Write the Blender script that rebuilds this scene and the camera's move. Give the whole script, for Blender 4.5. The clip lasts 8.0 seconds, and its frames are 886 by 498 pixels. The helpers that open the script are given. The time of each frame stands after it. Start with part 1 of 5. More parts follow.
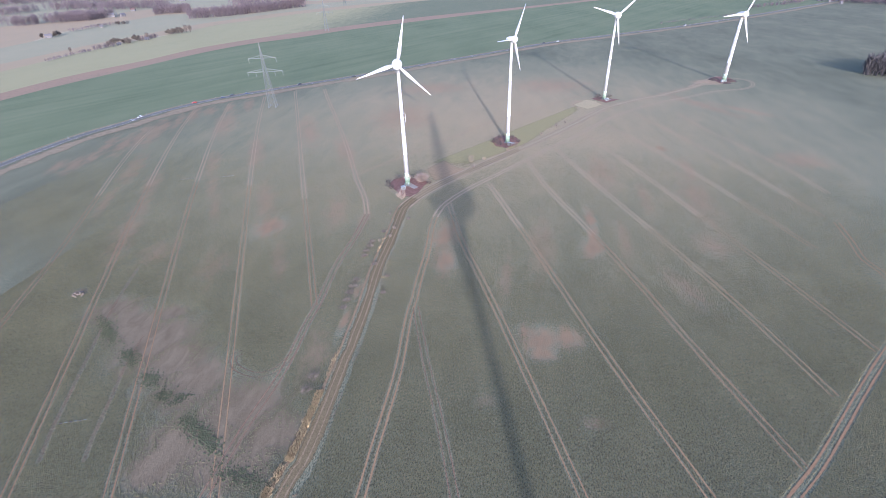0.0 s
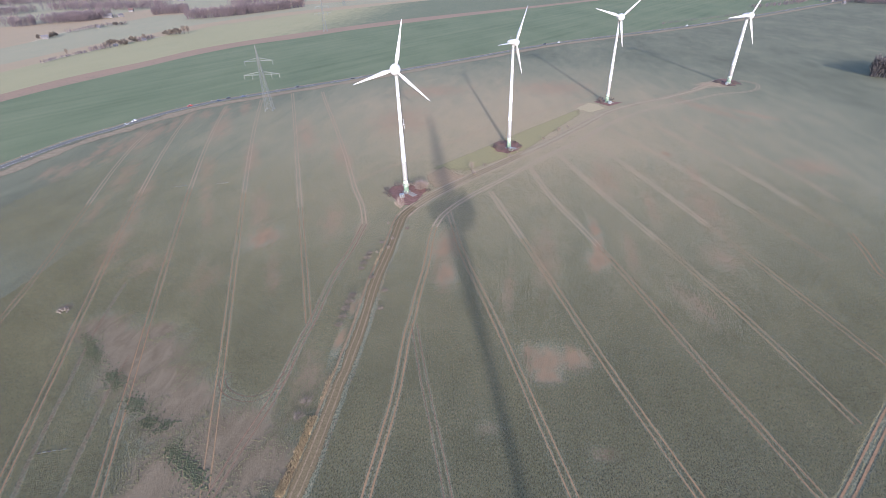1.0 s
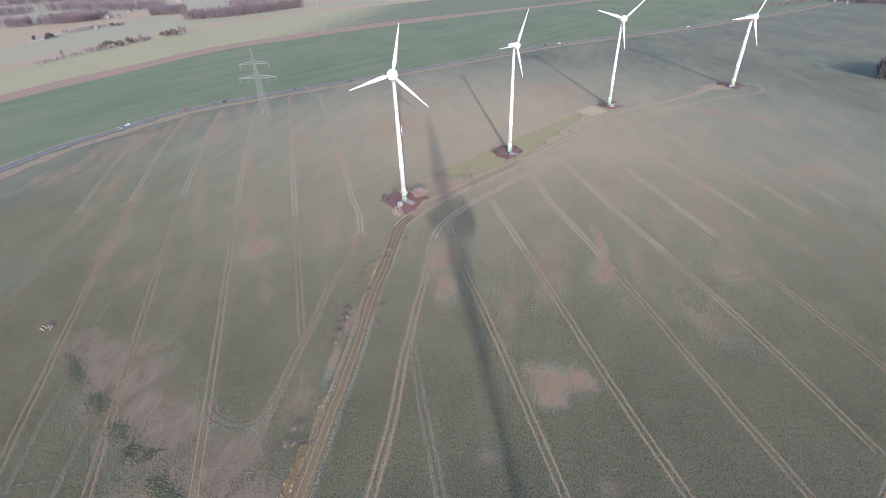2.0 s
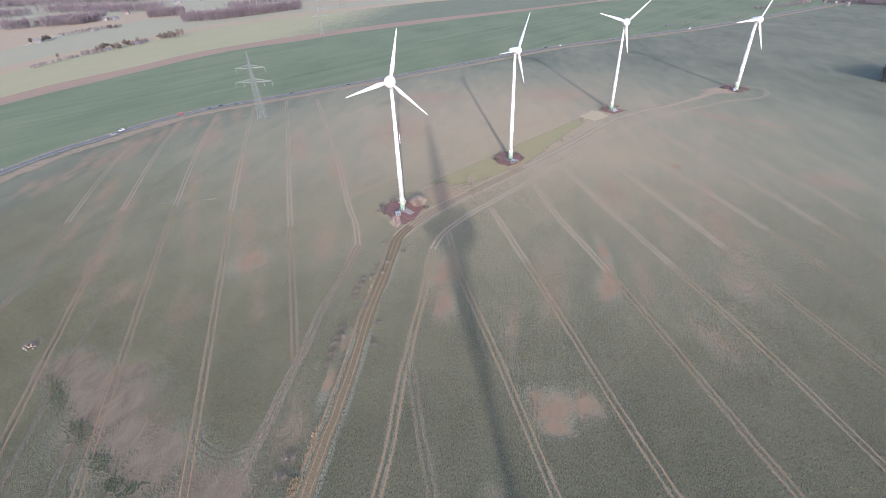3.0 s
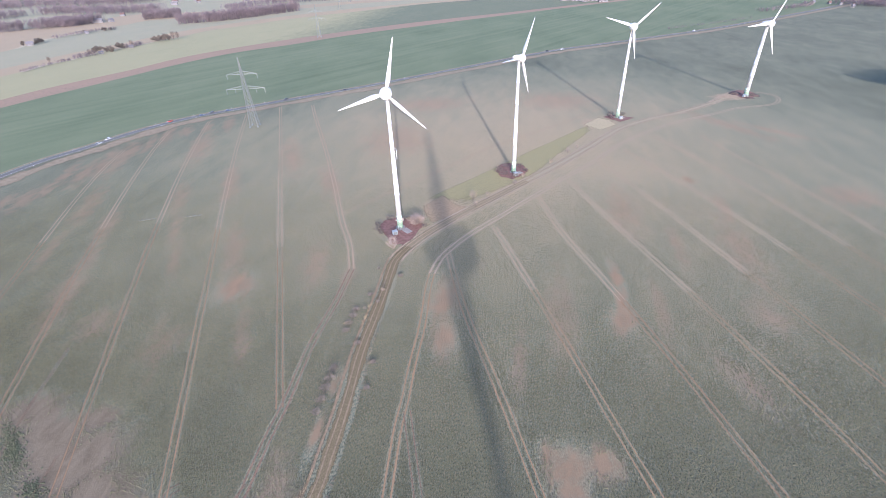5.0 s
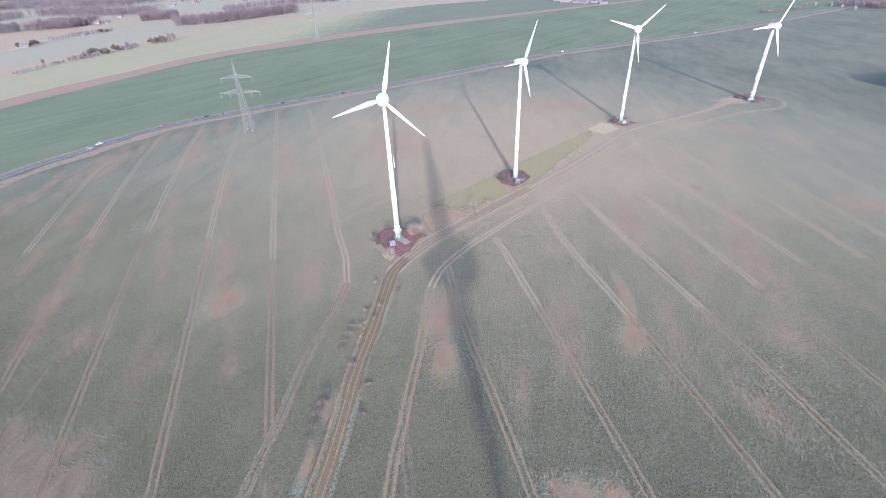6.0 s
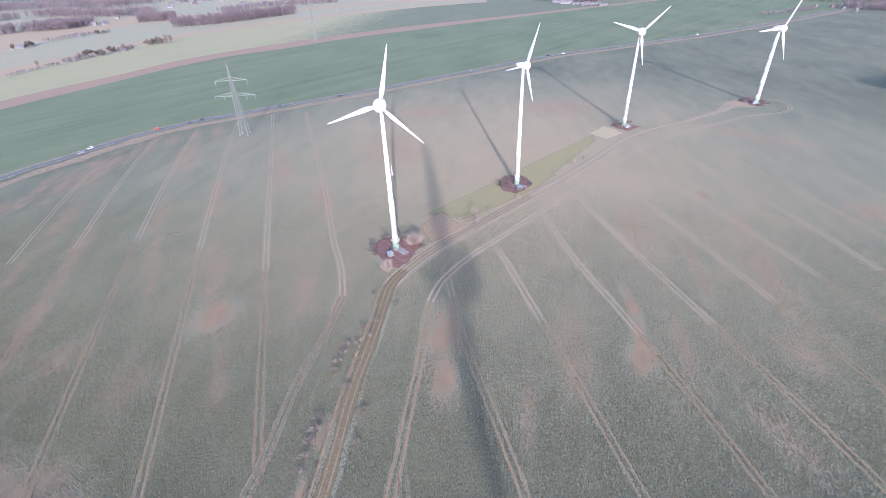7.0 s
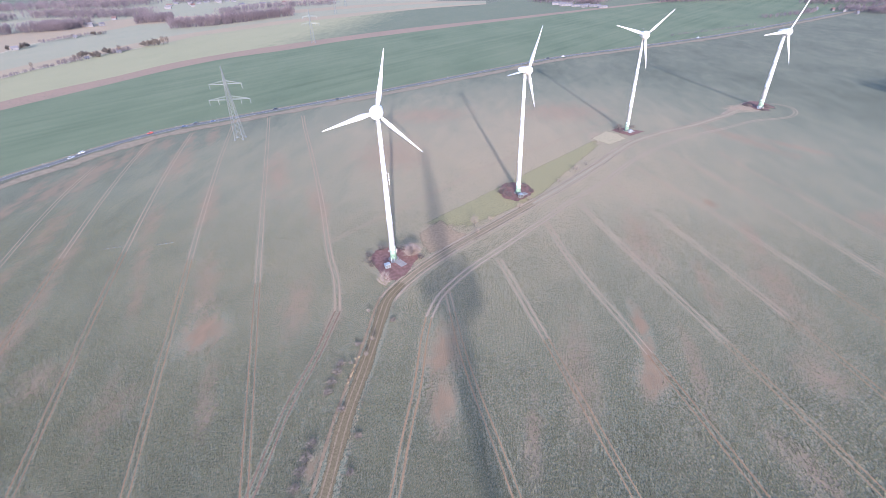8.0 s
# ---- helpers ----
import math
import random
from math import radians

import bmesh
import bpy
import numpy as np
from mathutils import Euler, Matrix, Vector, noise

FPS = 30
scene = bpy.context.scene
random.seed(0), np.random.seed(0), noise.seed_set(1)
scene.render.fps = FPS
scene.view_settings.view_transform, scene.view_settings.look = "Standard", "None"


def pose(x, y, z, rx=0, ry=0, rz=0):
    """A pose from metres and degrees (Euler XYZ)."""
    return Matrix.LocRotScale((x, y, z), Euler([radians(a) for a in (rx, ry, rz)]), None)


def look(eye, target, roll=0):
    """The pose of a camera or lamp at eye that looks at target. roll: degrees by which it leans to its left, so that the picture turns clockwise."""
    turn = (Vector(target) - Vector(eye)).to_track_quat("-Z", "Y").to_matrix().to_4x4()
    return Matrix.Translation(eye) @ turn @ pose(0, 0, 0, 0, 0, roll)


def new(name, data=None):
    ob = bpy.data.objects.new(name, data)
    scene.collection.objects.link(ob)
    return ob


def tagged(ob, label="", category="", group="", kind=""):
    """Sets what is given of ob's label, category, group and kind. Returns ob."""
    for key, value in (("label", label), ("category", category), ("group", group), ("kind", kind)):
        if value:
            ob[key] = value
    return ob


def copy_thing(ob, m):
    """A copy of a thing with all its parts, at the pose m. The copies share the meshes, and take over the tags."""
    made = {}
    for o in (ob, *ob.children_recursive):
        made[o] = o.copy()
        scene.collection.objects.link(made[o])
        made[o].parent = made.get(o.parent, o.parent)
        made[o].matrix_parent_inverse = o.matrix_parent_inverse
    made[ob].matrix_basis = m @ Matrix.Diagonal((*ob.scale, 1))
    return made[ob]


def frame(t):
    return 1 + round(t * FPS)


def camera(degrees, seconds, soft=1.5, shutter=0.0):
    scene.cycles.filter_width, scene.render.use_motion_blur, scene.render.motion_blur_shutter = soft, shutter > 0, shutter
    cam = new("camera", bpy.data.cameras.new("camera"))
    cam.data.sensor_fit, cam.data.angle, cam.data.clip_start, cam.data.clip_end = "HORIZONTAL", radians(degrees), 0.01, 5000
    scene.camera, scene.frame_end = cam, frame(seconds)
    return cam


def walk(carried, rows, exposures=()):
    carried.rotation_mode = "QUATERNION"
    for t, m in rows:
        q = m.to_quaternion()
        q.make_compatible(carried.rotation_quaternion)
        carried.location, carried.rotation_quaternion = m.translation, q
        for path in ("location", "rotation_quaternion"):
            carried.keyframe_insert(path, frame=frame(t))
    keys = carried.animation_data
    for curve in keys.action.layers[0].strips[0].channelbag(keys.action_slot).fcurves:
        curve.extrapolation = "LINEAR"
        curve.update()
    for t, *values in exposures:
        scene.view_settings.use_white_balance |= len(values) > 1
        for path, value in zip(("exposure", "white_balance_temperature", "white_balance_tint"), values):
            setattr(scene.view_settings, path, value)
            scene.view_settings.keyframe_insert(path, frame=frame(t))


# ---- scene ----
cam = camera(88.86, 8.0, soft=0.8)
PATH = [
    (0, (55.114, -232.015, 108.551), (54.854, -230.355, 107.465), -2.45),
    (0.5, (54.569, -227.597, 108.922), (54.309, -225.938, 107.836), -2.48),
    (1, (54.078, -223.249, 109.245), (53.818, -221.590, 108.158), -2.51),
    (1.5, (53.649, -219.008, 109.572), (53.390, -217.350, 108.483), -2.54),
    (3, (52.352, -206.376, 110.725), (52.094, -204.716, 109.640), -2.63),
    (3.5, (51.797, -202.231, 111.019), (51.540, -200.571, 109.934), -2.65),
    (4, (51.172, -198.024, 111.207), (50.914, -196.364, 110.121), -2.63),
    (4.5, (50.518, -193.649, 111.271), (50.261, -191.988, 110.186), -2.65),
    (6, (48.498, -179.644, 110.704), (48.246, -177.978, 109.626), -2.60),
    (6.5, (47.806, -175.184, 110.430), (47.556, -173.517, 109.353), -2.57),
    (7, (47.085, -170.902, 110.167), (46.837, -169.233, 109.093), -2.52),
    (7.5, (46.401, -166.669, 109.983), (46.155, -164.998, 108.911), -2.46),
    (8, (45.812, -162.423, 109.898), (45.569, -160.750, 108.829), -2.38),
]
EXPOSURES = [(0, 1.565, 5240, 25.5), (0.7, 1.515, 5460, 23.5), (1.5, 1.465, 5580, 22.5), (3.5, 1.625, 5520, 23.5), (4.5, 1.725, 5450, 24.5), (7, 1.815, 5250, 26.5), (8, 1.815, 5250, 26.5)]
walk(cam, [(t, look(e, g, r)) for t, e, g, r in PATH], EXPOSURES)

# ---- light: low winter sun behind the camera, hazy sky ----
SUN_EL, SUN_X = radians(16.1), 0.228
world = bpy.data.worlds.new("sky")
scene.world = world
world.use_nodes = True
wn = world.node_tree
sky = wn.nodes.new("ShaderNodeTexSky")
sky.sky_type = "NISHITA"
sky.sun_disc = False
sky.sun_elevation = SUN_EL
sky.sun_rotation = math.pi - SUN_X
sky.dust_density = 2.0
wn.nodes["Background"].inputs["Strength"].default_value = 0.15
wn.links.new(sky.outputs[0], wn.nodes["Background"].inputs["Color"])
sun = new("sun", bpy.data.lights.new("sun", "SUN"))
sun.data.energy, sun.data.angle, sun.data.color = 2.3, radians(0.8), (1.0, 0.9, 0.76)
to_sun = Vector((math.sin(SUN_X) * math.cos(SUN_EL), -math.cos(SUN_X) * math.cos(SUN_EL), math.sin(SUN_EL)))
sun.matrix_world = look(to_sun * 500, (0, 0, 0))

# ---- materials ----


def nodes_of(name, rough=0.9, metal=0.0, spec=0.3):
    m = bpy.data.materials.new(name)
    m.use_nodes = True
    t = m.node_tree
    b = t.nodes["Principled BSDF"]
    b.inputs["Roughness"].default_value = rough
    b.inputs["Metallic"].default_value = metal
    b.inputs["Specular IOR Level"].default_value = spec
    return m, t, b


def noise_node(t, scale, detail=4.0, coord="Object", stretch=None, distortion=0.0):
    c = t.nodes.new("ShaderNodeTexCoord")
    n = t.nodes.new("ShaderNodeTexNoise")
    n.inputs["Scale"].default_value = scale
    n.inputs["Detail"].default_value = detail
    n.inputs["Distortion"].default_value = distortion
    if stretch:
        mp = t.nodes.new("ShaderNodeMapping")
        mp.inputs["Rotation"].default_value = (0, 0, stretch[0])
        mp.inputs["Scale"].default_value = stretch[1:]
        t.links.new(c.outputs[coord], mp.inputs[0])
        t.links.new(mp.outputs[0], n.inputs["Vector"])
    else:
        t.links.new(c.outputs[coord], n.inputs["Vector"])
    return n


def ramp(t, fac, stops):
    r = t.nodes.new("ShaderNodeValToRGB")
    while len(r.color_ramp.elements) < len(stops):
        r.color_ramp.elements.new(0.5)
    for e, (p, c) in zip(r.color_ramp.elements, stops):
        e.position, e.color = p, (*c, 1)
    t.links.new(fac, r.inputs[0])
    return r


def math_node(t, op, a, b=None, c=None, clamp=False):
    n = t.nodes.new("ShaderNodeMath")
    n.operation, n.use_clamp = op, clamp
    for i, v in enumerate((a, b, c)):
        if v is None:
            continue
        if isinstance(v, (int, float)):
            n.inputs[i].default_value = v
        else:
            t.links.new(v, n.inputs[i])
    return n.outputs[0]


def mix_col(t, fac, a, b, mode="MIX"):
    n = t.nodes.new("ShaderNodeMix")
    n.data_type, n.blend_type = "RGBA", mode
    for i, v in ((0, fac), (6, a), (7, b)):
        if isinstance(v, (int, float)):
            n.inputs[i].default_value = v
        elif isinstance(v, tuple):
            n.inputs[i].default_value = (*v, 1)
        else:
            t.links.new(v, n.inputs[i])
    return n.outputs[2]


def surface(name, dark, light, fine, coarse, rough=0.9, bump=0.0, metal=0.0, spec=0.3, island=False):
    """Two scales of noise between two colours, with fine relief."""
    m, t, b = nodes_of(name, rough, metal, spec)
    a, c = noise_node(t, fine), noise_node(t, coarse, 3)
    f = math_node(t, "ADD", math_node(t, "MULTIPLY", a.outputs[0], 0.55), math_node(t, "MULTIPLY", c.outputs[0], 0.45))
    col = ramp(t, f, [(0.35, dark), (0.65, light)]).outputs[0]
    if island:
        g = t.nodes.new("ShaderNodeNewGeometry")
        v = t.nodes.new("ShaderNodeHueSaturation")
        t.links.new(col, v.inputs["Color"])
        t.links.new(math_node(t, "MULTIPLY_ADD", g.outputs["Random Per Island"], 0.24, 0.88), v.inputs["Value"])
        t.links.new(math_node(t, "MULTIPLY_ADD", g.outputs["Random Per Island"], 0.016, 0.492), v.inputs["Hue"])
        col = v.outputs[0]
    t.links.new(col, b.inputs["Base Color"])
    if bump:
        bn = t.nodes.new("ShaderNodeBump")
        bn.inputs["Strength"].default_value = 0.8
        bn.inputs["Distance"].default_value = bump
        t.links.new(a.outputs[0], bn.inputs["Height"])
        t.links.new(bn.outputs[0], b.inputs["Normal"])
    return m


def field(name, soil, leaf, cover, fine=1.1, rows=0.0, bump=0.12, thin=None, east_shade=None, soils=(), streak=0.35):
    """Young crop over soil: leaf clumps, thin places, broad drifts of growth."""
    m, t, b = nodes_of(name, 0.95, 0, 0.15)
    a = noise_node(t, fine, 5, stretch=(rows, 1.0, 0.55, 1.0))
    mid = noise_node(t, 0.09, 4, stretch=(rows + 0.2, 1.0, streak, 1.0), distortion=0.6 if streak > 0.2 else 0.0)
    if streak < 0.2:
        # drilled and sprayed in long passes, so the growth runs in bands
        turned = mid.inputs["Vector"].links[0].from_node
        turned.vector_type = "TEXTURE"
        turned.inputs["Rotation"].default_value = (0, 0, rows)
        turned.inputs["Scale"].default_value = (1.0, 1 / streak, 1.0)
    big = noise_node(t, 0.016, 3, stretch=(rows + 0.2, 1.0, 0.5, 1.0))
    drift = math_node(t, "ADD", math_node(t, "MULTIPLY", mid.outputs[0], 0.17 if streak > 0.2 else 0.32), math_node(t, "MULTIPLY", big.outputs[0], 0.18 if streak > 0.2 else 0.3))
    f = math_node(t, "ADD", math_node(t, "MULTIPLY", a.outputs[0], 0.75), math_node(t, "MULTIPLY", drift, 0.8))
    f = math_node(t, "ADD", f, cover - (0.515 if streak > 0.2 else 0.62))
    pos = t.nodes.new("ShaderNodeTexCoord")
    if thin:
        # paler centre and darker surround: haze glow and vignetting put into the cover
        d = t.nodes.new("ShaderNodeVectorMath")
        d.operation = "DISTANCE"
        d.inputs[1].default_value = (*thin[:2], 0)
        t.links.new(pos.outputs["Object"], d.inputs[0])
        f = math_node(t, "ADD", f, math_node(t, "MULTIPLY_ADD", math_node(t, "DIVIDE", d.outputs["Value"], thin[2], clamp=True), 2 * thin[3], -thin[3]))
    # darkest stop puts the shade between dense plants into the colour
    col = ramp(t, f, [(0.36, soil), (0.48, tuple(0.5 * (p + q) for p, q in zip(soil, leaf))), (0.58, leaf), (0.72, tuple(0.42 * p for p in leaf))]).outputs[0]
    if east_shade:
        # cloud shade put into the colour: darker green sets in eastwards
        sp = t.nodes.new("ShaderNodeSeparateXYZ")
        t.links.new(pos.outputs["Object"], sp.inputs[0])
        g = math_node(t, "MULTIPLY_ADD", sp.outputs[0], 1 / 150, 2.5)
        g = math_node(t, "ADD", g, math_node(t, "MULTIPLY_ADD", mid.outputs[0], 0.8, -0.4), clamp=True)
        col = mix_col(t, g, col, ramp(t, f, [(0.36, east_shade[0]), (0.60, east_shade[1])]).outputs[0])
    for attr, dark, light, most, firm in soils:
        # other soils and growth, raggedly bounded, where the sheet carries them
        at = t.nodes.new("ShaderNodeAttribute")
        at.attribute_name = attr
        rim = noise_node(t, 0.28, 7, stretch=(rows, 1.0, 0.45, 1.0), distortion=0.8)
        e = math_node(t, "ADD", math_node(t, "MULTIPLY", at.outputs["Fac"], firm), math_node(t, "MULTIPLY_ADD", rim.outputs[0], 1.7, -0.85))
        e = math_node(t, "ADD", e, math_node(t, "MULTIPLY_ADD", a.outputs[0], 0.9, -0.45))
        e = math_node(t, "MULTIPLY_ADD", e, 1.2, -0.4, clamp=True)
        e = math_node(t, "MULTIPLY", e, math_node(t, "MULTIPLY", math_node(t, "MINIMUM", math_node(t, "MULTIPLY", at.outputs["Fac"], 6.0), 1.0), most))
        grain = math_node(t, "ADD", math_node(t, "MULTIPLY", a.outputs[0], 0.5), math_node(t, "MULTIPLY", rim.outputs[0], 0.5))
        col = mix_col(t, e, col, ramp(t, grain, [(0.38, dark), (0.6, light)]).outputs[0])
    t.links.new(col, b.inputs["Base Color"])
    bn = t.nodes.new("ShaderNodeBump")
    bn.inputs["Strength"].default_value = 0.9
    bn.inputs["Distance"].default_value = bump
    t.links.new(a.outputs[0], bn.inputs["Height"])
    t.links.new(bn.outputs[0], b.inputs["Normal"])
    return m


def decal(name, dark, light, fine=0.9, soft=1.6, ragged=0.7, full=1.0, bump=0.05):
    """Worn ground that gives out raggedly towards its edges (v = 0 and 1 across)."""
    m, t, b = nodes_of(name, 0.95, 0, 0.15)
    a = noise_node(t, fine, 5)
    w = noise_node(t, fine * 0.22, 4)
    col = ramp(t, a.outputs[0], [(0.35, dark), (0.65, light)]).outputs[0]
    t.links.new(col, b.inputs["Base Color"])
    uv = t.nodes.new("ShaderNodeUVMap")
    sp = t.nodes.new("ShaderNodeSeparateXYZ")
    t.links.new(uv.outputs[0], sp.inputs[0])
    edge = math_node(t, "SUBTRACT", 1.0, math_node(t, "ABSOLUTE", math_node(t, "MULTIPLY_ADD", sp.outputs[1], 2.0, -1.0)))
    n = math_node(t, "ADD", math_node(t, "MULTIPLY", a.outputs[0], 0.5), math_node(t, "MULTIPLY", w.outputs[0], 0.5))
    al = math_node(t, "SUBTRACT", math_node(t, "MULTIPLY", edge, soft), math_node(t, "MULTIPLY_ADD", n, 2.2 * ragged, -0.7 * ragged), clamp=True)
    # broken up into bare crumbs and gaps rather than blended
    crumb = noise_node(t, max(2.5, fine * 2.0), 3)
    al = math_node(t, "ADD", math_node(t, "MULTIPLY", al, full), math_node(t, "MULTIPLY_ADD", crumb.outputs[0], 1.8, -0.9))
    al = math_node(t, "MULTIPLY_ADD", al, 4.0, -1.3, clamp=True)
    tr = t.nodes.new("ShaderNodeBsdfTransparent")
    mx = t.nodes.new("ShaderNodeMixShader")
    t.links.new(al, mx.inputs[0])
    t.links.new(tr.outputs[0], mx.inputs[1])
    t.links.new(b.outputs[0], mx.inputs[2])
    t.links.new(mx.outputs[0], t.nodes["Material Output"].inputs["Surface"])
    if bump:
        bn = t.nodes.new("ShaderNodeBump")
        bn.inputs["Distance"].default_value = bump
        t.links.new(a.outputs[0], bn.inputs["Height"])
        t.links.new(bn.outputs[0], b.inputs["Normal"])
    return m


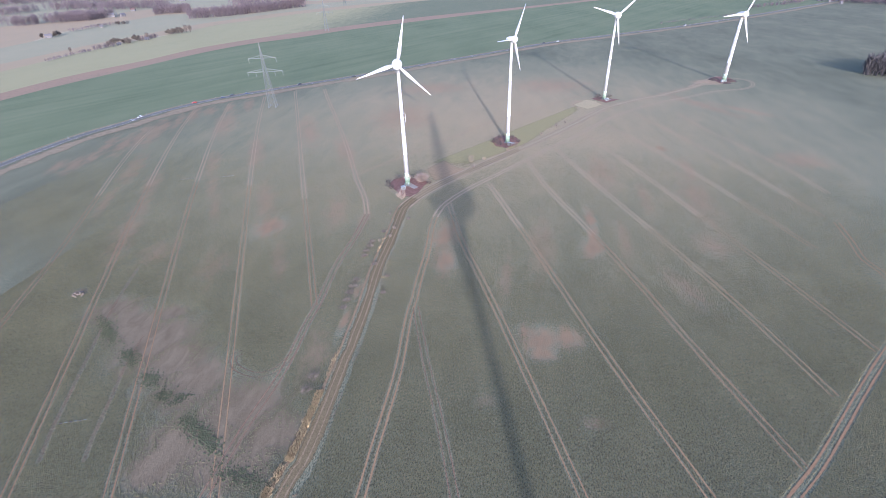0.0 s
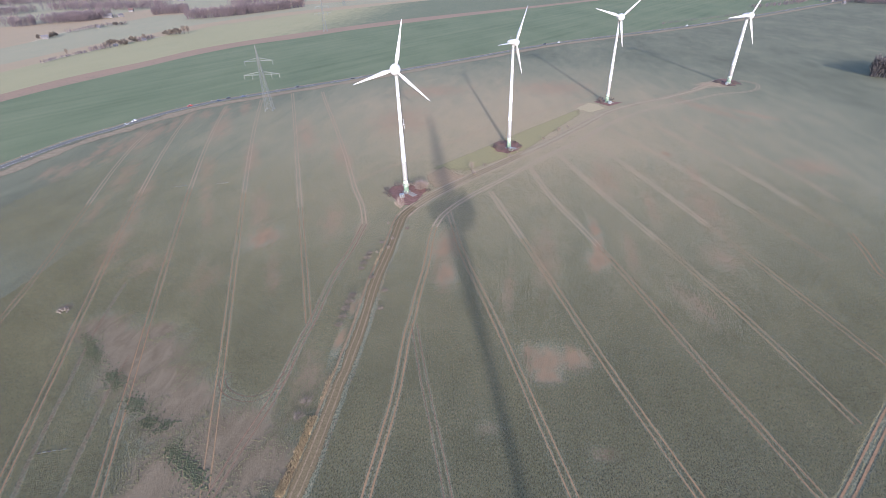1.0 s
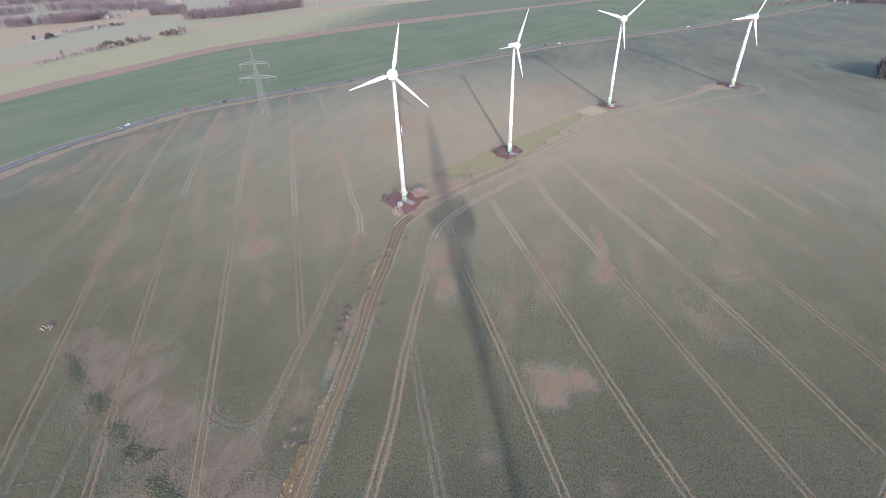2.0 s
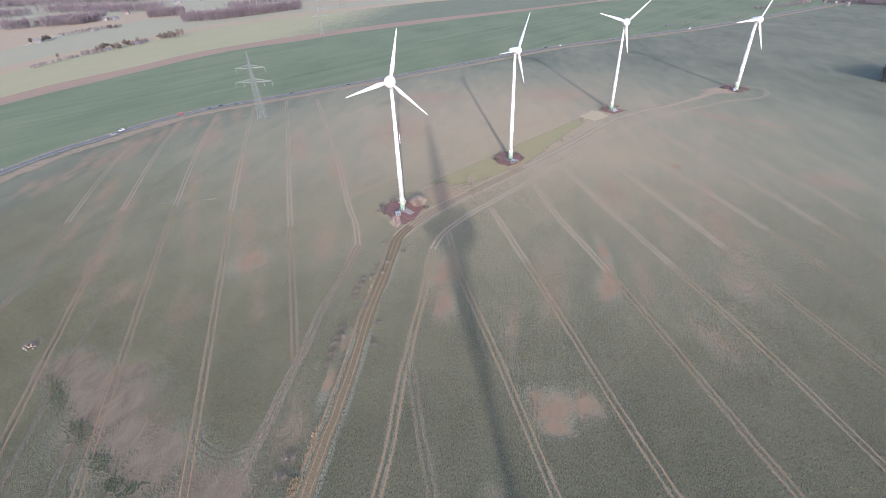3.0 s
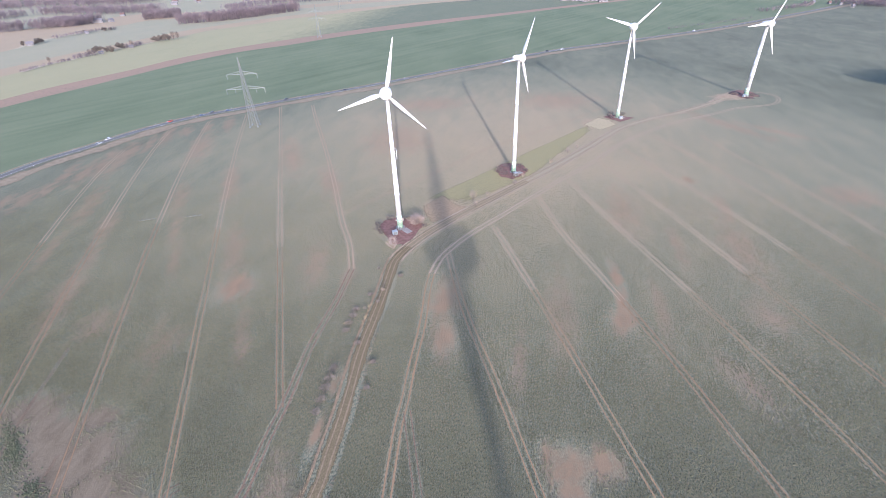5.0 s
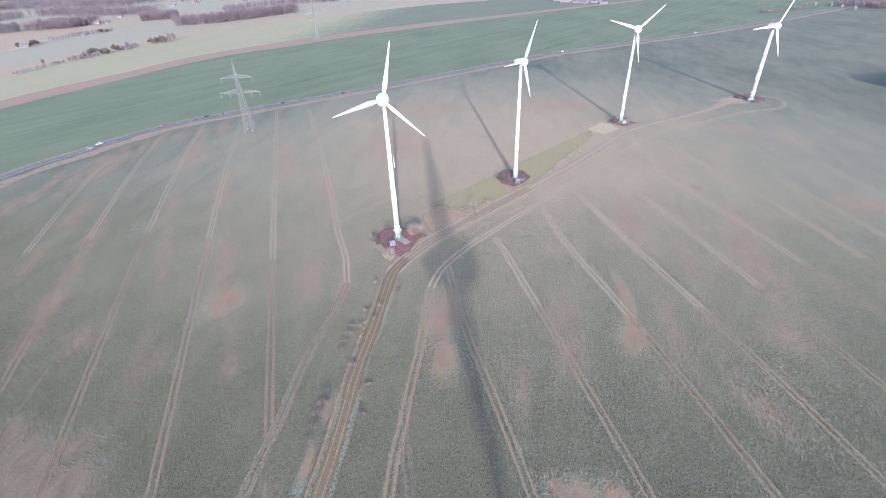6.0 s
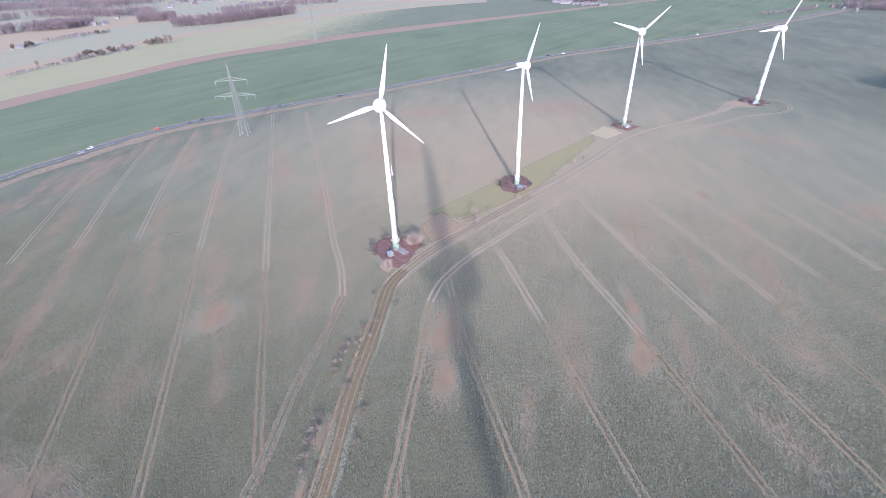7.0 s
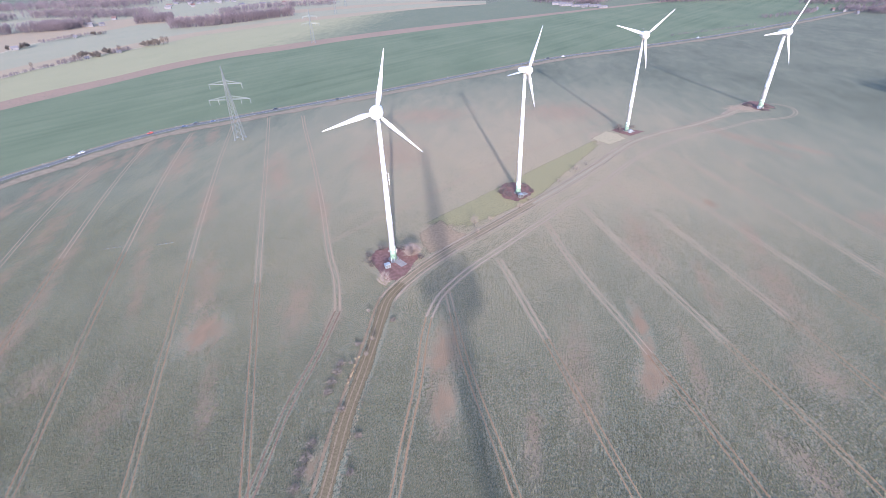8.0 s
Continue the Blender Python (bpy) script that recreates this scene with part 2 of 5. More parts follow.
M = dict(
    # thin: centre, reach and strength of the painted haze glow
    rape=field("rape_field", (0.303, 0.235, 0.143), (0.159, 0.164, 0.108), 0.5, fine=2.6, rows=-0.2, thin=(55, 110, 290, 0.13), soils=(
        ("thin", (0.218, 0.14, 0.088), (0.27, 0.178, 0.113), 0.55, 1.15), ("bare", (0.174, 0.113, 0.067), (0.236, 0.155, 0.092), 0.8, 1.25),
        ("sandy", (0.122, 0.093, 0.059), (0.18, 0.14, 0.092), 0.9, 1.9),
        ("dry", (0.234, 0.174, 0.11), (0.307, 0.232, 0.151), 1.0, 1.7))),
    wheat=field("wheat_field", (0.165, 0.176, 0.1), (0.098, 0.127, 0.067), 0.5, fine=2.4, rows=-0.6, bump=0.01, streak=0.03),
    meadow=field("meadow", (0.293, 0.26, 0.145), (0.251, 0.239, 0.13), 0.5, fine=1.6, rows=-0.5, bump=0.01, east_shade=((0.166, 0.166, 0.103), (0.109, 0.125, 0.074))),
    pasture=field("pasture", (0.302, 0.259, 0.168), (0.236, 0.233, 0.147), 0.5, fine=1.3, rows=-0.5, bump=0.01),
    stubble=field("stubble", (0.33, 0.243, 0.151), (0.264, 0.216, 0.135), 0.48, fine=1.3, rows=-0.6, bump=0.01),
    ploughed=field("ploughed", (0.27, 0.18, 0.122), (0.215, 0.158, 0.108), 0.48, fine=0.5, rows=-0.6, bump=0.05),
    track=decal("bare_track", (0.21, 0.14, 0.076), (0.266, 0.179, 0.102), 1.8, 1.85, 0.8, 0.95),
    dull=decal("dull_track", (0.195, 0.123, 0.07), (0.247, 0.16, 0.091), 1.6, 1.8, 0.8, 0.95),
    edge=decal("worn_headland", (0.159, 0.106, 0.069), (0.208, 0.141, 0.092), 0.7, 1.9, 0.95, 0.8),
    faint=decal("faint_track", (0.152, 0.102, 0.065), (0.201, 0.139, 0.091), 1.8, 1.5, 0.9, 0.75),
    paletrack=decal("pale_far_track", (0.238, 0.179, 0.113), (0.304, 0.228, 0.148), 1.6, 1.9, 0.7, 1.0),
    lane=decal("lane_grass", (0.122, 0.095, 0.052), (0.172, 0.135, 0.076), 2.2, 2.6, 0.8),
    dry=decal("dry_grass", (0.179, 0.129, 0.078), (0.253, 0.185, 0.115), 0.8, 2.2, 0.9, 0.9),
    hard=decal("hardstand_soil", (0.218, 0.159, 0.097), (0.286, 0.211, 0.131), 0.9, 1.9, 0.9, 0.9),
    sandpad=decal("sandy_hardstand", (0.285, 0.235, 0.14), (0.36, 0.3, 0.182), 0.9, 1.9, 0.9, 0.9),
    mown=decal("mown_strip", (0.205, 0.178, 0.088), (0.271, 0.236, 0.121), 1.2, 2.4, 0.7, 0.8),
    lanemid=decal("mid_lane_grass", (0.168, 0.136, 0.081), (0.225, 0.184, 0.112), 1.4, 2.3, 0.9, 0.85),
    red=decal("red_brown_soil", (0.14, 0.077, 0.063), (0.195, 0.115, 0.094), 0.6, 2.6, 1.0),
    verge=decal("verge", (0.185, 0.148, 0.097), (0.252, 0.203, 0.134), 0.3, 2.0, 1.3),
    asphalt=surface("asphalt", (0.096, 0.091, 0.084), (0.12, 0.113, 0.106), 2.5, 0.12, 0.85, 0.01),
    leaf=surface("rape_leaf", (0.11, 0.102, 0.051), (0.17, 0.154, 0.081), 0.5, 0.05, 0.75, island=True),
    lush=surface("lush_rape_leaf", (0.061, 0.066, 0.032), (0.103, 0.108, 0.055), 0.5, 0.05, 0.75, island=True),
    reed=surface("dead_reed", (0.267, 0.21, 0.121), (0.359, 0.285, 0.169), 1.5, 0.2, 0.9, island=True),
    scrub=surface("pink_brown_twigs", (0.165, 0.136, 0.111), (0.233, 0.194, 0.158), 0.8, 0.2, 0.95, island=True),
    thinleaf=surface("thin_rape_leaf", (0.106, 0.106, 0.055), (0.175, 0.168, 0.093), 0.5, 0.05, 0.75, island=True),
    path=decal("pale_path", (0.242, 0.186, 0.123), (0.322, 0.254, 0.173), 1.4, 2.3, 0.8, 0.95),
    cream=decal("cream_path", (0.331, 0.279, 0.194), (0.414, 0.358, 0.252), 0.6, 2.4, 0.9, 0.95),
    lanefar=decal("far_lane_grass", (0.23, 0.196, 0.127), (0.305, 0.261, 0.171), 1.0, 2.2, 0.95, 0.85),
    laner=decal("lane_rut", (0.168, 0.126, 0.076), (0.235, 0.177, 0.109), 1.3, 2.6, 0.75, 0.85),
    straw=surface("straw", (0.12, 0.095, 0.06), (0.2, 0.165, 0.11), 1.5, 0.2, 0.9, island=True),
    white=surface("white_paint", (0.43, 0.443, 0.452), (0.49, 0.499, 0.499), 0.6, 0.07, 0.45, spec=0.5),
    blade=surface("blade_paint", (0.475, 0.484, 0.493), (0.528, 0.537, 0.537), 0.8, 0.1, 0.4, spec=0.5),
    green0=surface("green_ring", (0.13, 0.2, 0.135), (0.15, 0.225, 0.155), 0.8, 0.2, 0.5, spec=0.5),
    green1=surface("pale_green_ring", (0.2, 0.275, 0.205), (0.23, 0.305, 0.235), 0.8, 0.2, 0.5, spec=0.5),
    green2=surface("faint_green_ring", (0.33, 0.4, 0.33), (0.36, 0.43, 0.36), 0.8, 0.2, 0.5, spec=0.5),
    steel=surface("galvanised_steel", (0.13, 0.145, 0.14), (0.18, 0.195, 0.19), 1.5, 0.2, 0.6, metal=0.2),
    dark=surface("dark_metal", (0.05, 0.05, 0.055), (0.08, 0.08, 0.085), 3, 0.5, 0.5),
    concrete=surface("concrete", (0.19, 0.175, 0.155), (0.26, 0.24, 0.215), 2.5, 0.4, 0.9, 0.01),
    hut=surface("pale_blue_grey_paint", (0.269, 0.3, 0.307), (0.325, 0.35, 0.355), 2, 0.4, 0.6),
    bark=surface("bark", (0.06, 0.045, 0.035), (0.1, 0.075, 0.06), 3, 0.4, 0.95, 0.01),
    twig=surface("bare_twigs", (0.085, 0.069, 0.059), (0.137, 0.109, 0.094), 0.8, 0.1, 0.95, island=True),
    paletwig=surface("pale_twigs", (0.218, 0.172, 0.143), (0.322, 0.26, 0.218), 0.8, 0.2, 0.95, island=True),
    # lilac-grey twigs: distance haze lightened into the colour
    wood=surface("hazed_bare_wood", (0.1, 0.083, 0.093), (0.135, 0.113, 0.124), 0.1, 0.02, 0.95, island=True),
    fir=surface("dark_evergreen", (0.075, 0.066, 0.058), (0.11, 0.097, 0.084), 0.4, 0.06, 0.9, island=True),
    copse=surface("dark_thicket", (0.053, 0.05, 0.053), (0.086, 0.082, 0.084), 0.4, 0.06, 0.95, island=True),
    wall=surface("house_plaster", (0.13, 0.127, 0.129), (0.181, 0.175, 0.179), 1.0, 0.1, 0.9),
    tile=surface("roof_tile", (0.085, 0.052, 0.047), (0.119, 0.076, 0.069), 1.0, 0.2, 0.85),
    greyroof=surface("grey_roof", (0.086, 0.085, 0.096), (0.122, 0.12, 0.133), 1.0, 0.2, 0.7),
    glass=surface("dark_glass", (0.02, 0.025, 0.03), (0.035, 0.04, 0.045), 1.0, 0.2, 0.1, spec=0.6),
    earth=surface("dug_earth", (0.05, 0.037, 0.032), (0.085, 0.064, 0.055), 1.2, 0.3, 0.95, 0.06),
    line=surface("road_paint", (0.5, 0.5, 0.49), (0.62, 0.62, 0.6), 3.0, 0.3, 0.7),
    rubber=surface("rubber", (0.02, 0.02, 0.02), (0.035, 0.035, 0.035), 6, 1, 0.9),
    stone=surface("pale_stone", (0.15, 0.125, 0.098), (0.2, 0.17, 0.136), 2.0, 0.3, 0.9, 0.03),
)

# ---- building blocks ----


def mesh_object(name, verts, faces, material, parent=None, label="", smooth=False, uv=None):
    me = bpy.data.meshes.new(name)
    me.from_pydata([tuple(map(float, v)) for v in verts], [], [tuple(int(i) for i in f) for f in faces])
    if uv is not None:
        lay = me.uv_layers.new(name="UVMap")
        for lp in me.loops:
            lay.data[lp.index].uv = uv[lp.vertex_index]
    if smooth:
        me.polygons.foreach_set("use_smooth", [True] * len(me.polygons))
    me.materials.append(M[material])
    ob = new(name, me)
    if parent:
        ob.parent = parent
    if label:
        tagged(ob, label)
    return ob


def part(name, bm, material, parent=None, label="", smooth=False):
    me = bpy.data.meshes.new(name)
    bm.normal_update()
    bm.to_mesh(me)
    bm.free()
    if smooth:
        me.polygons.foreach_set("use_smooth", [True] * len(me.polygons))
    me.materials.append(M[material])
    ob = new(name, me)
    if parent:
        ob.parent = parent
    if label:
        tagged(ob, label)
    return ob


def box(bm, size, at, turn=None, bevel=0.0):
    m = Matrix.Translation(at) @ (turn.to_4x4() if turn else Matrix()) @ Matrix.Diagonal((*size, 1))
    made = bmesh.ops.create_cube(bm, size=1.0, matrix=m)["verts"]
    if bevel:
        edges = list({e for v in made for e in v.link_edges})
        bmesh.ops.bevel(bm, geom=edges, offset=bevel, segments=2, affect="EDGES")


def beam(bm, a, b, w, sides=4, w2=None):
    """A straight tapered member from a to b."""
    a, b = Vector(a), Vector(b)
    q = (b - a).to_track_quat("Z", "Y").to_matrix()
    w2 = w if w2 is None else w2
    rings = []
    for p, r in ((a, w / 2), (b, w2 / 2)):
        rings.append([bm.verts.new(p + q @ Vector((r * math.cos(k), r * math.sin(k), 0)))
                      for k in (2 * math.pi * (i + 0.5) / sides for i in range(sides))])
    for i in range(sides):
        j = (i + 1) % sides
        bm.faces.new((rings[0][i], rings[0][j], rings[1][j], rings[1][i]))
    bm.faces.new(rings[0][::-1])
    bm.faces.new(rings[1])


def lathe(bm, profile, sides=24, axis="Z"):
    """A body of revolution from (radius, height) pairs."""
    rings = []
    for r, z in profile:
        ring = []
        for i in range(sides):
            k = 2 * math.pi * i / sides
            p = (r * math.cos(k), r * math.sin(k), z)
            if axis == "Y":
                p = (p[0], -z, p[1])
            ring.append(bm.verts.new(p))
        rings.append(ring)
    for a, b in zip(rings, rings[1:]):
        for i in range(sides):
            j = (i + 1) % sides
            bm.faces.new((a[i], a[j], b[j], b[i]))
    bm.faces.new(rings[0][::-1])
    bm.faces.new(rings[-1])


def curve_points(pts, step=3.0):
    """A smooth line through control points, evenly sampled."""
    p = [Vector((x, y)) for x, y in pts]
    p = [p[0] * 2 - p[1]] + p + [p[-1] * 2 - p[-2]]
    out = []
    for i in range(1, len(p) - 2):
        n = max(2, int((p[i + 1] - p[i]).length / step))
        for k in range(n):
            t = k / n
            a, b, c, d = p[i - 1], p[i], p[i + 1], p[i + 2]
            out.append(0.5 * ((2 * b) + (c - a) * t + (2 * a - 5 * b + 4 * c - d) * t * t + (3 * b - a - 3 * c + d) * t ** 3))
    out.append(p[-2])
    return out


def offset_line(line, d):
    """The line shifted d metres to its right."""
    out = []
    for i, p in enumerate(line):
        g = (line[min(i + 1, len(line) - 1)] - line[max(i - 1, 0)]).normalized()
        out.append(p + Vector((g.y, -g.x)) * d)
    return out


def ribbon(name, line, width, material, z, parent=None, label="", wander=0.0, seed=0):
    """A strip of ground along a line, 5 points across, lying at z."""
    verts, faces, uv, run = [], [], [], 0.0
    rnd = random.Random(seed)
    ph = rnd.random() * 9
    for i, p in enumerate(line):
        g = (line[min(i + 1, len(line) - 1)] - line[max(i - 1, 0)]).normalized()
        s = Vector((g.y, -g.x))
        run += (p - line[i - 1]).length if i else 0
        w = width * (1 + wander * (noise.noise((run * 0.05 + ph, ph, 0)) + 0.6 * noise.noise((run * 0.21, ph, 4))))
        for k in range(5):
            q = p + s * w * (k / 4 - 0.5)
            verts.append((q.x, q.y, z))
            uv.append((run, k / 4))
        if i:
            o = 5 * i
            faces += [(o - 5 + k, o - 4 + k, o + k + 1, o + k) for k in range(4)]
    ob = mesh_object(name, verts, faces, material, parent, label, uv=uv)
    return ob


def plot(name, corners, material, z, label, category, seed=0):
    """A worn plot with straight, slightly ragged sides; v runs from 0 at the rim to 0.5 inside."""
    p = [Vector(c) for c in corners]
    rim = []
    for a, b in zip(p, p[1:] + p[:1]):
        n = max(2, int((b - a).length / 1.2))
        rim += [a.lerp(b, i / n) for i in range(n)]
    mid = sum(rim, Vector((0, 0))) / len(rim)
    verts, uv, faces, n = [(*mid, z)], [(0, 0.5)], [], len(rim)
    for f, v in ((0.5, 0.5), (0.82, 0.36), (0.93, 0.18), (1.03, 0.0)):
        for i, q in enumerate(rim):
            k = f * (1 + 0.07 * noise.noise((q.x * 0.3, q.y * 0.3, seed)))
            verts.append((*(mid + (q - mid) * k), z))
            uv.append((i, v))
    for i in range(n):
        h = (i + 1) % n
        faces.append((0, 1 + i, 1 + h))
        for j in range(3):
            a = 1 + j * n
            faces.append((a + i, a + n + i, a + n + h, a + h))
    if (p[1] - p[0]).cross(p[2] - p[1]) < 0:
        faces = [f[::-1] for f in faces]
    return tagged(mesh_object(name, verts, faces, material, uv=uv), label, category, kind="structure")


def between(name, near, far, material, z, label, n=60):
    """A field between two border lines."""
    def resample(pts):
        line = curve_points(pts, 6.0)
        d = [0.0]
        for a, b in zip(line, line[1:]):
            d.append(d[-1] + (b - a).length)
        return [Vector((np.interp(d[-1] * i / n, d, [p.x for p in line]), np.interp(d[-1] * i / n, d, [p.y for p in line])))
                for i in range(n + 1)]
    a, b = resample(near), resample(far)
    verts, faces, k = [], [], 6
    for p, q in zip(a, b):
        verts += [(*(p.lerp(q, j / k)), z) for j in range(k + 1)]
    for i in range(n):
        o = i * (k + 1)
        faces += [(o + j, o + k + 1 + j, o + k + 2 + j, o + j + 1) for j in range(k)]
    # faces look up
    if (Vector(verts[k + 1]) - Vector(verts[0])).cross(Vector(verts[1]) - Vector(verts[0])).z < 0:
        faces = [f[::-1] for f in faces]
    return tagged(mesh_object(name, verts, faces, material), label, "field", kind="structure")


# ---- ground and fields ----
BARE = [(68.6, -119.6, 8.2, 7.6, 6), (77.6, -117.2, 6.2, 6.0, 6), (69.4, -125.6, 5.6, 3.4, 6), (64.4, -116, 4.0, 4.4, 20), (96.5, -34.3, 2.6, 13, 4), (95.5, -50, 2.4, 12, -10), (94.2, -60.5, 5.2, 9, -12), (-58.6, -52.8, 8.9, 10.5, 4), (28.4, -55.5, 5.8, 17, 3), (30.6, -75, 5.4, 12, 8),
        (154.5, 62.8, 4.1, 5, 2), (0.1, -116.6, 1.7, 9.9, 5), (-0.3, -97.4, 1.7, 6.9, 5), (2.6, -135.6, 1.5, 4.6, 8), (-113, -109.2, 2.8, 2.7, 6)]
THIN = [(236, 150, 5, 30, 40), (52.4, -145.6, 3.6, 2.7, 6), (82.8, -149.8, 4.5, 2.2, 6), (-174.5, 108, 9.1, 43.4, 23), (-222.5, 87, 7.1, 44, 24), (-136.6, 25.5, 5.6, 25.1, 26), (-155.3, -8.3, 5.6, 25.2, 26), (210, 164.5, 7.1, 48.4, 28), (125, -86.4, 5.9, 15.5, 20), (-30.7, -35, 6.5, 21.6, 14), (-116.4, 47.2, 6.6, 38.5, 25),
        (-74.3, -25.1, 6.4, 32, 27), (-128.4, -63.9, 6.8, 32.7, 26), (-96.3, 92.5, 8.7, 42.4, 25), (72.6, -58.3, 6.2, 29.4, -2), (110.5, 24.1, 9, 29, -2), (153.7, -6.7, 8.7, 28.5, -5), (-53.1, 49, 7.5, 32, 25), (-184.7, 13, 6.9, 33.4, 26),
        (-22.3, 122.8, 21.4, 27.4, 17), (95.1, 231.7, 39.6, 30.5, 1), (-4.7, -133.6, 5.4, 15.8, 8), (-19.1, 222.5, 36.9, 27, 11)]
THIN += [(145.2, -54.4, 9, 12.1, 5), (-68.3, -86.3, 8.5, 10.2, 5), (-100.3, -79.7, 9.1, 12, 5), (-13.2, -43.3, 4, 12.8, 4), (227.3, 45.5, 16.5, 14.3, 3), (-31.6, 130.2, 26, 39.3, 1), (-234.9, 92.2, 4.5, 16, 24), (-222.9, 99.5, 5.5, 21, 24),
        (-225, 70.7, 6.5, 26, 24), (-238.6, 56.4, 4.5, 31, 24), (-230.5, 31.7, 5.5, 16, 24), (-233.2, 19.6, 6.5, 21, 24), (-220.2, 114.3, 4.5, 26, 24), (-218.6, 133, 5.5, 31, 24), (-209.6, 144.4, 6.5, 16, 24), (-196.2, 153.4, 4.5, 21, 24),
        (-182.8, 164.3, 5.5, 26, 24), (-226.9, 58.7, 6.5, 31, 24), (-242.5, 15.3, 4.5, 16, 24)]
THIN += [(-97.8, -36.1, 3.3, 20.8, 27), (-115.3, -10, 3.3, 24.9, 27), (-40.5, -82.2, 3.8, 20.4, 25), (-69.1, -88.4, 3.3, 18.8, 27), (-139.3, -37.7, 3.4, 21.1, 26), (-166.1, -32.5, 3.4, 25.1, 26), (108.7, -53.6, 3, 22.2, -4), (127.5, -8.8, 3.5, 22, -5),
        (159.3, 27.5, 3.8, 25.2, -7), (57.2, -84.1, 3.1, 19.1, -3)]
SANDY = [(-89.2, -119, 11, 8.5, 5), (-76, -126.5, 13, 10, -30), (-62.4, -133.2, 14, 14.3, 5), (-50, -141, 13, 12, -30), (-39.4, -149, 11.4, 12.2, 6), (-19.3, -155.1, 14, 10.5, 6), (-6.7, -162.9, 11, 8.7, 6), (-26.1, -166.7, 14.1, 9.5, 6), (-31.5, -175.3, 8.9, 7, 6), (-12.1, -173.9, 13.1, 6.4, 6),
        (-66.9, -117.6, 6.5, 5, 5)]
DRY = [(16.8, 22.5, 8.2, 11.8, 4), (24.1, 17.8, 6.9, 7.2, 4), (119.9, 165.6, 11.8, 11.3, 1), (242, 241.5, 14.8, 9.2, 0)]


def cover(x, y, places):
    """1 inside the places, falling to 0 round their rims."""
    v = np.zeros_like(x)
    for cx, cy, rx, ry, rot in places:
        c, q = math.cos(radians(rot)), math.sin(radians(rot))
        e = np.hypot((c * (x - cx) + q * (y - cy)) / rx, (c * (y - cy) - q * (x - cx)) / ry)
        v = np.maximum(v, np.clip((1.5 - e) / 1.3, 0, 1))
    return v


gx = np.concatenate([np.linspace(-3800, -310, 34), np.arange(-300, 300, 2.0), np.linspace(310, 3800, 34)])
gy = np.concatenate([np.linspace(-1200, -205, 12), np.arange(-195, 300, 2.0), np.linspace(310, 4800, 44)])
NGX, NGY = len(gx), len(gy)
GX, GY = np.meshgrid(gx, gy)
gf = [(j * NGX + i, j * NGX + i + 1, (j + 1) * NGX + i + 1, (j + 1) * NGX + i) for j in range(NGY - 1) for i in range(NGX - 1)]
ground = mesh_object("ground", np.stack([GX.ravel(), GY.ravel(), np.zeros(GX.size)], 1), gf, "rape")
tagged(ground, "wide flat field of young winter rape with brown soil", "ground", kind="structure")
for attr, places in (("bare", BARE), ("thin", THIN), ("sandy", SANDY), ("dry", DRY)):
    ground.data.attributes.new(attr, "FLOAT", "POINT").data.foreach_set("value", cover(GX.ravel(), GY.ravel(), places).astype(np.float32))

ROAD = [(-288, -60), (-286, 20), (-279.7, 74.2), (-267.3, 105.3), (-253.7, 143.2), (-230.9, 179.8), (-197.4, 210.5), (-159, 243), (-106.4, 285.7), (-46.8, 340.2), (23.8, 404.8), (108.9, 482.6), (172.8, 524), (251.4, 573.4), (350.3, 638.5), (471.9, 733.3), (627.9, 865.2), (760, 980), (1000, 1180), (1500, 1560)]
A = [(-470, 60), (-465, 180), (-457.5, 239.1), (-444, 292.8), (-427.7, 357.9), (-407.5, 438.3), (-370.7, 519.8), (-309.6, 584.5), (-244, 672.3), (-160, 752.8), (-52.2, 853), (60, 950), (260, 1120), (560, 1360)]
B = [(-500, 80), (-498, 200), (-493.2, 272.2), (-479.6, 330.6), (-457.3, 394.4), (-439.4, 484.9), (-397, 566.8), (-336.7, 645.8), (-263, 730.9), (-174.7, 821.6), (-57.9, 913.7), (60, 1000), (260, 1160), (560, 1390)]
C = [(-610, 200), (-622, 320), (-626.4, 395.7), (-636.6, 448.5), (-630, 490.2), (-637, 552.9), (-624.3, 600.5), (-610.3, 653.3), (-594.7, 712.2), (-588.5, 796.5), (-557.3, 853), (-523.2, 915), (-485.5, 983.3), (-427.5, 1055.2), (-358.8, 1119.1), (-288.4, 1205.1), (-178, 1309), (-17.3, 1390.9)]
D = [(-680, 240), (-682, 360), (-682, 447.2), (-683.2, 546.7), (-667.3, 653.5), (-653.4, 798.1), (-600.3, 929.7), (-521.2, 1064.2), (-388.7, 1217.7), (-305.4, 1277.2), (-187, 1369.8), (-19.2, 1434.6)]
F = [(-800, 330), (-840, 500), (-860.2, 612.5), (-906.6, 715.9), (-916.1, 786.7), (-919.8, 875.8), (-912.3, 955.8), (-914.8, 1061.2), (-830.8, 1081.7), (-707.4, 1120.9), (-577.2, 1271), (-408.5, 1404.7), (-203.7, 1482.5), (-23.1, 1529.6)]
G = [(-1300, 500), (-1250, 800), (-1147.2, 954.2), (-1088.2, 976.6), (-1105.3, 1087.7), (-1125.6, 1218.9), (-1069.6, 1268.6), (-959.5, 1273.6), (-808.4, 1301.1), (-629.5, 1396.2), (-442.2, 1525), (-218.9, 1584.8)]
between("field_1", ROAD[1:], A + [(1100, 1750)], "wheat", 0.03, "dense green winter wheat field beyond the road")
between("field_2", A, B, "ploughed", 0.05, "reddish-brown ploughed strip between two green fields")
between("field_3", B + [(1100, 1790), (1700, 2300)], C + [(200, 2100), (700, 3000)], "meadow", 0.035, "pale yellow-green meadow with cloud shade painted into its eastern end", 90)
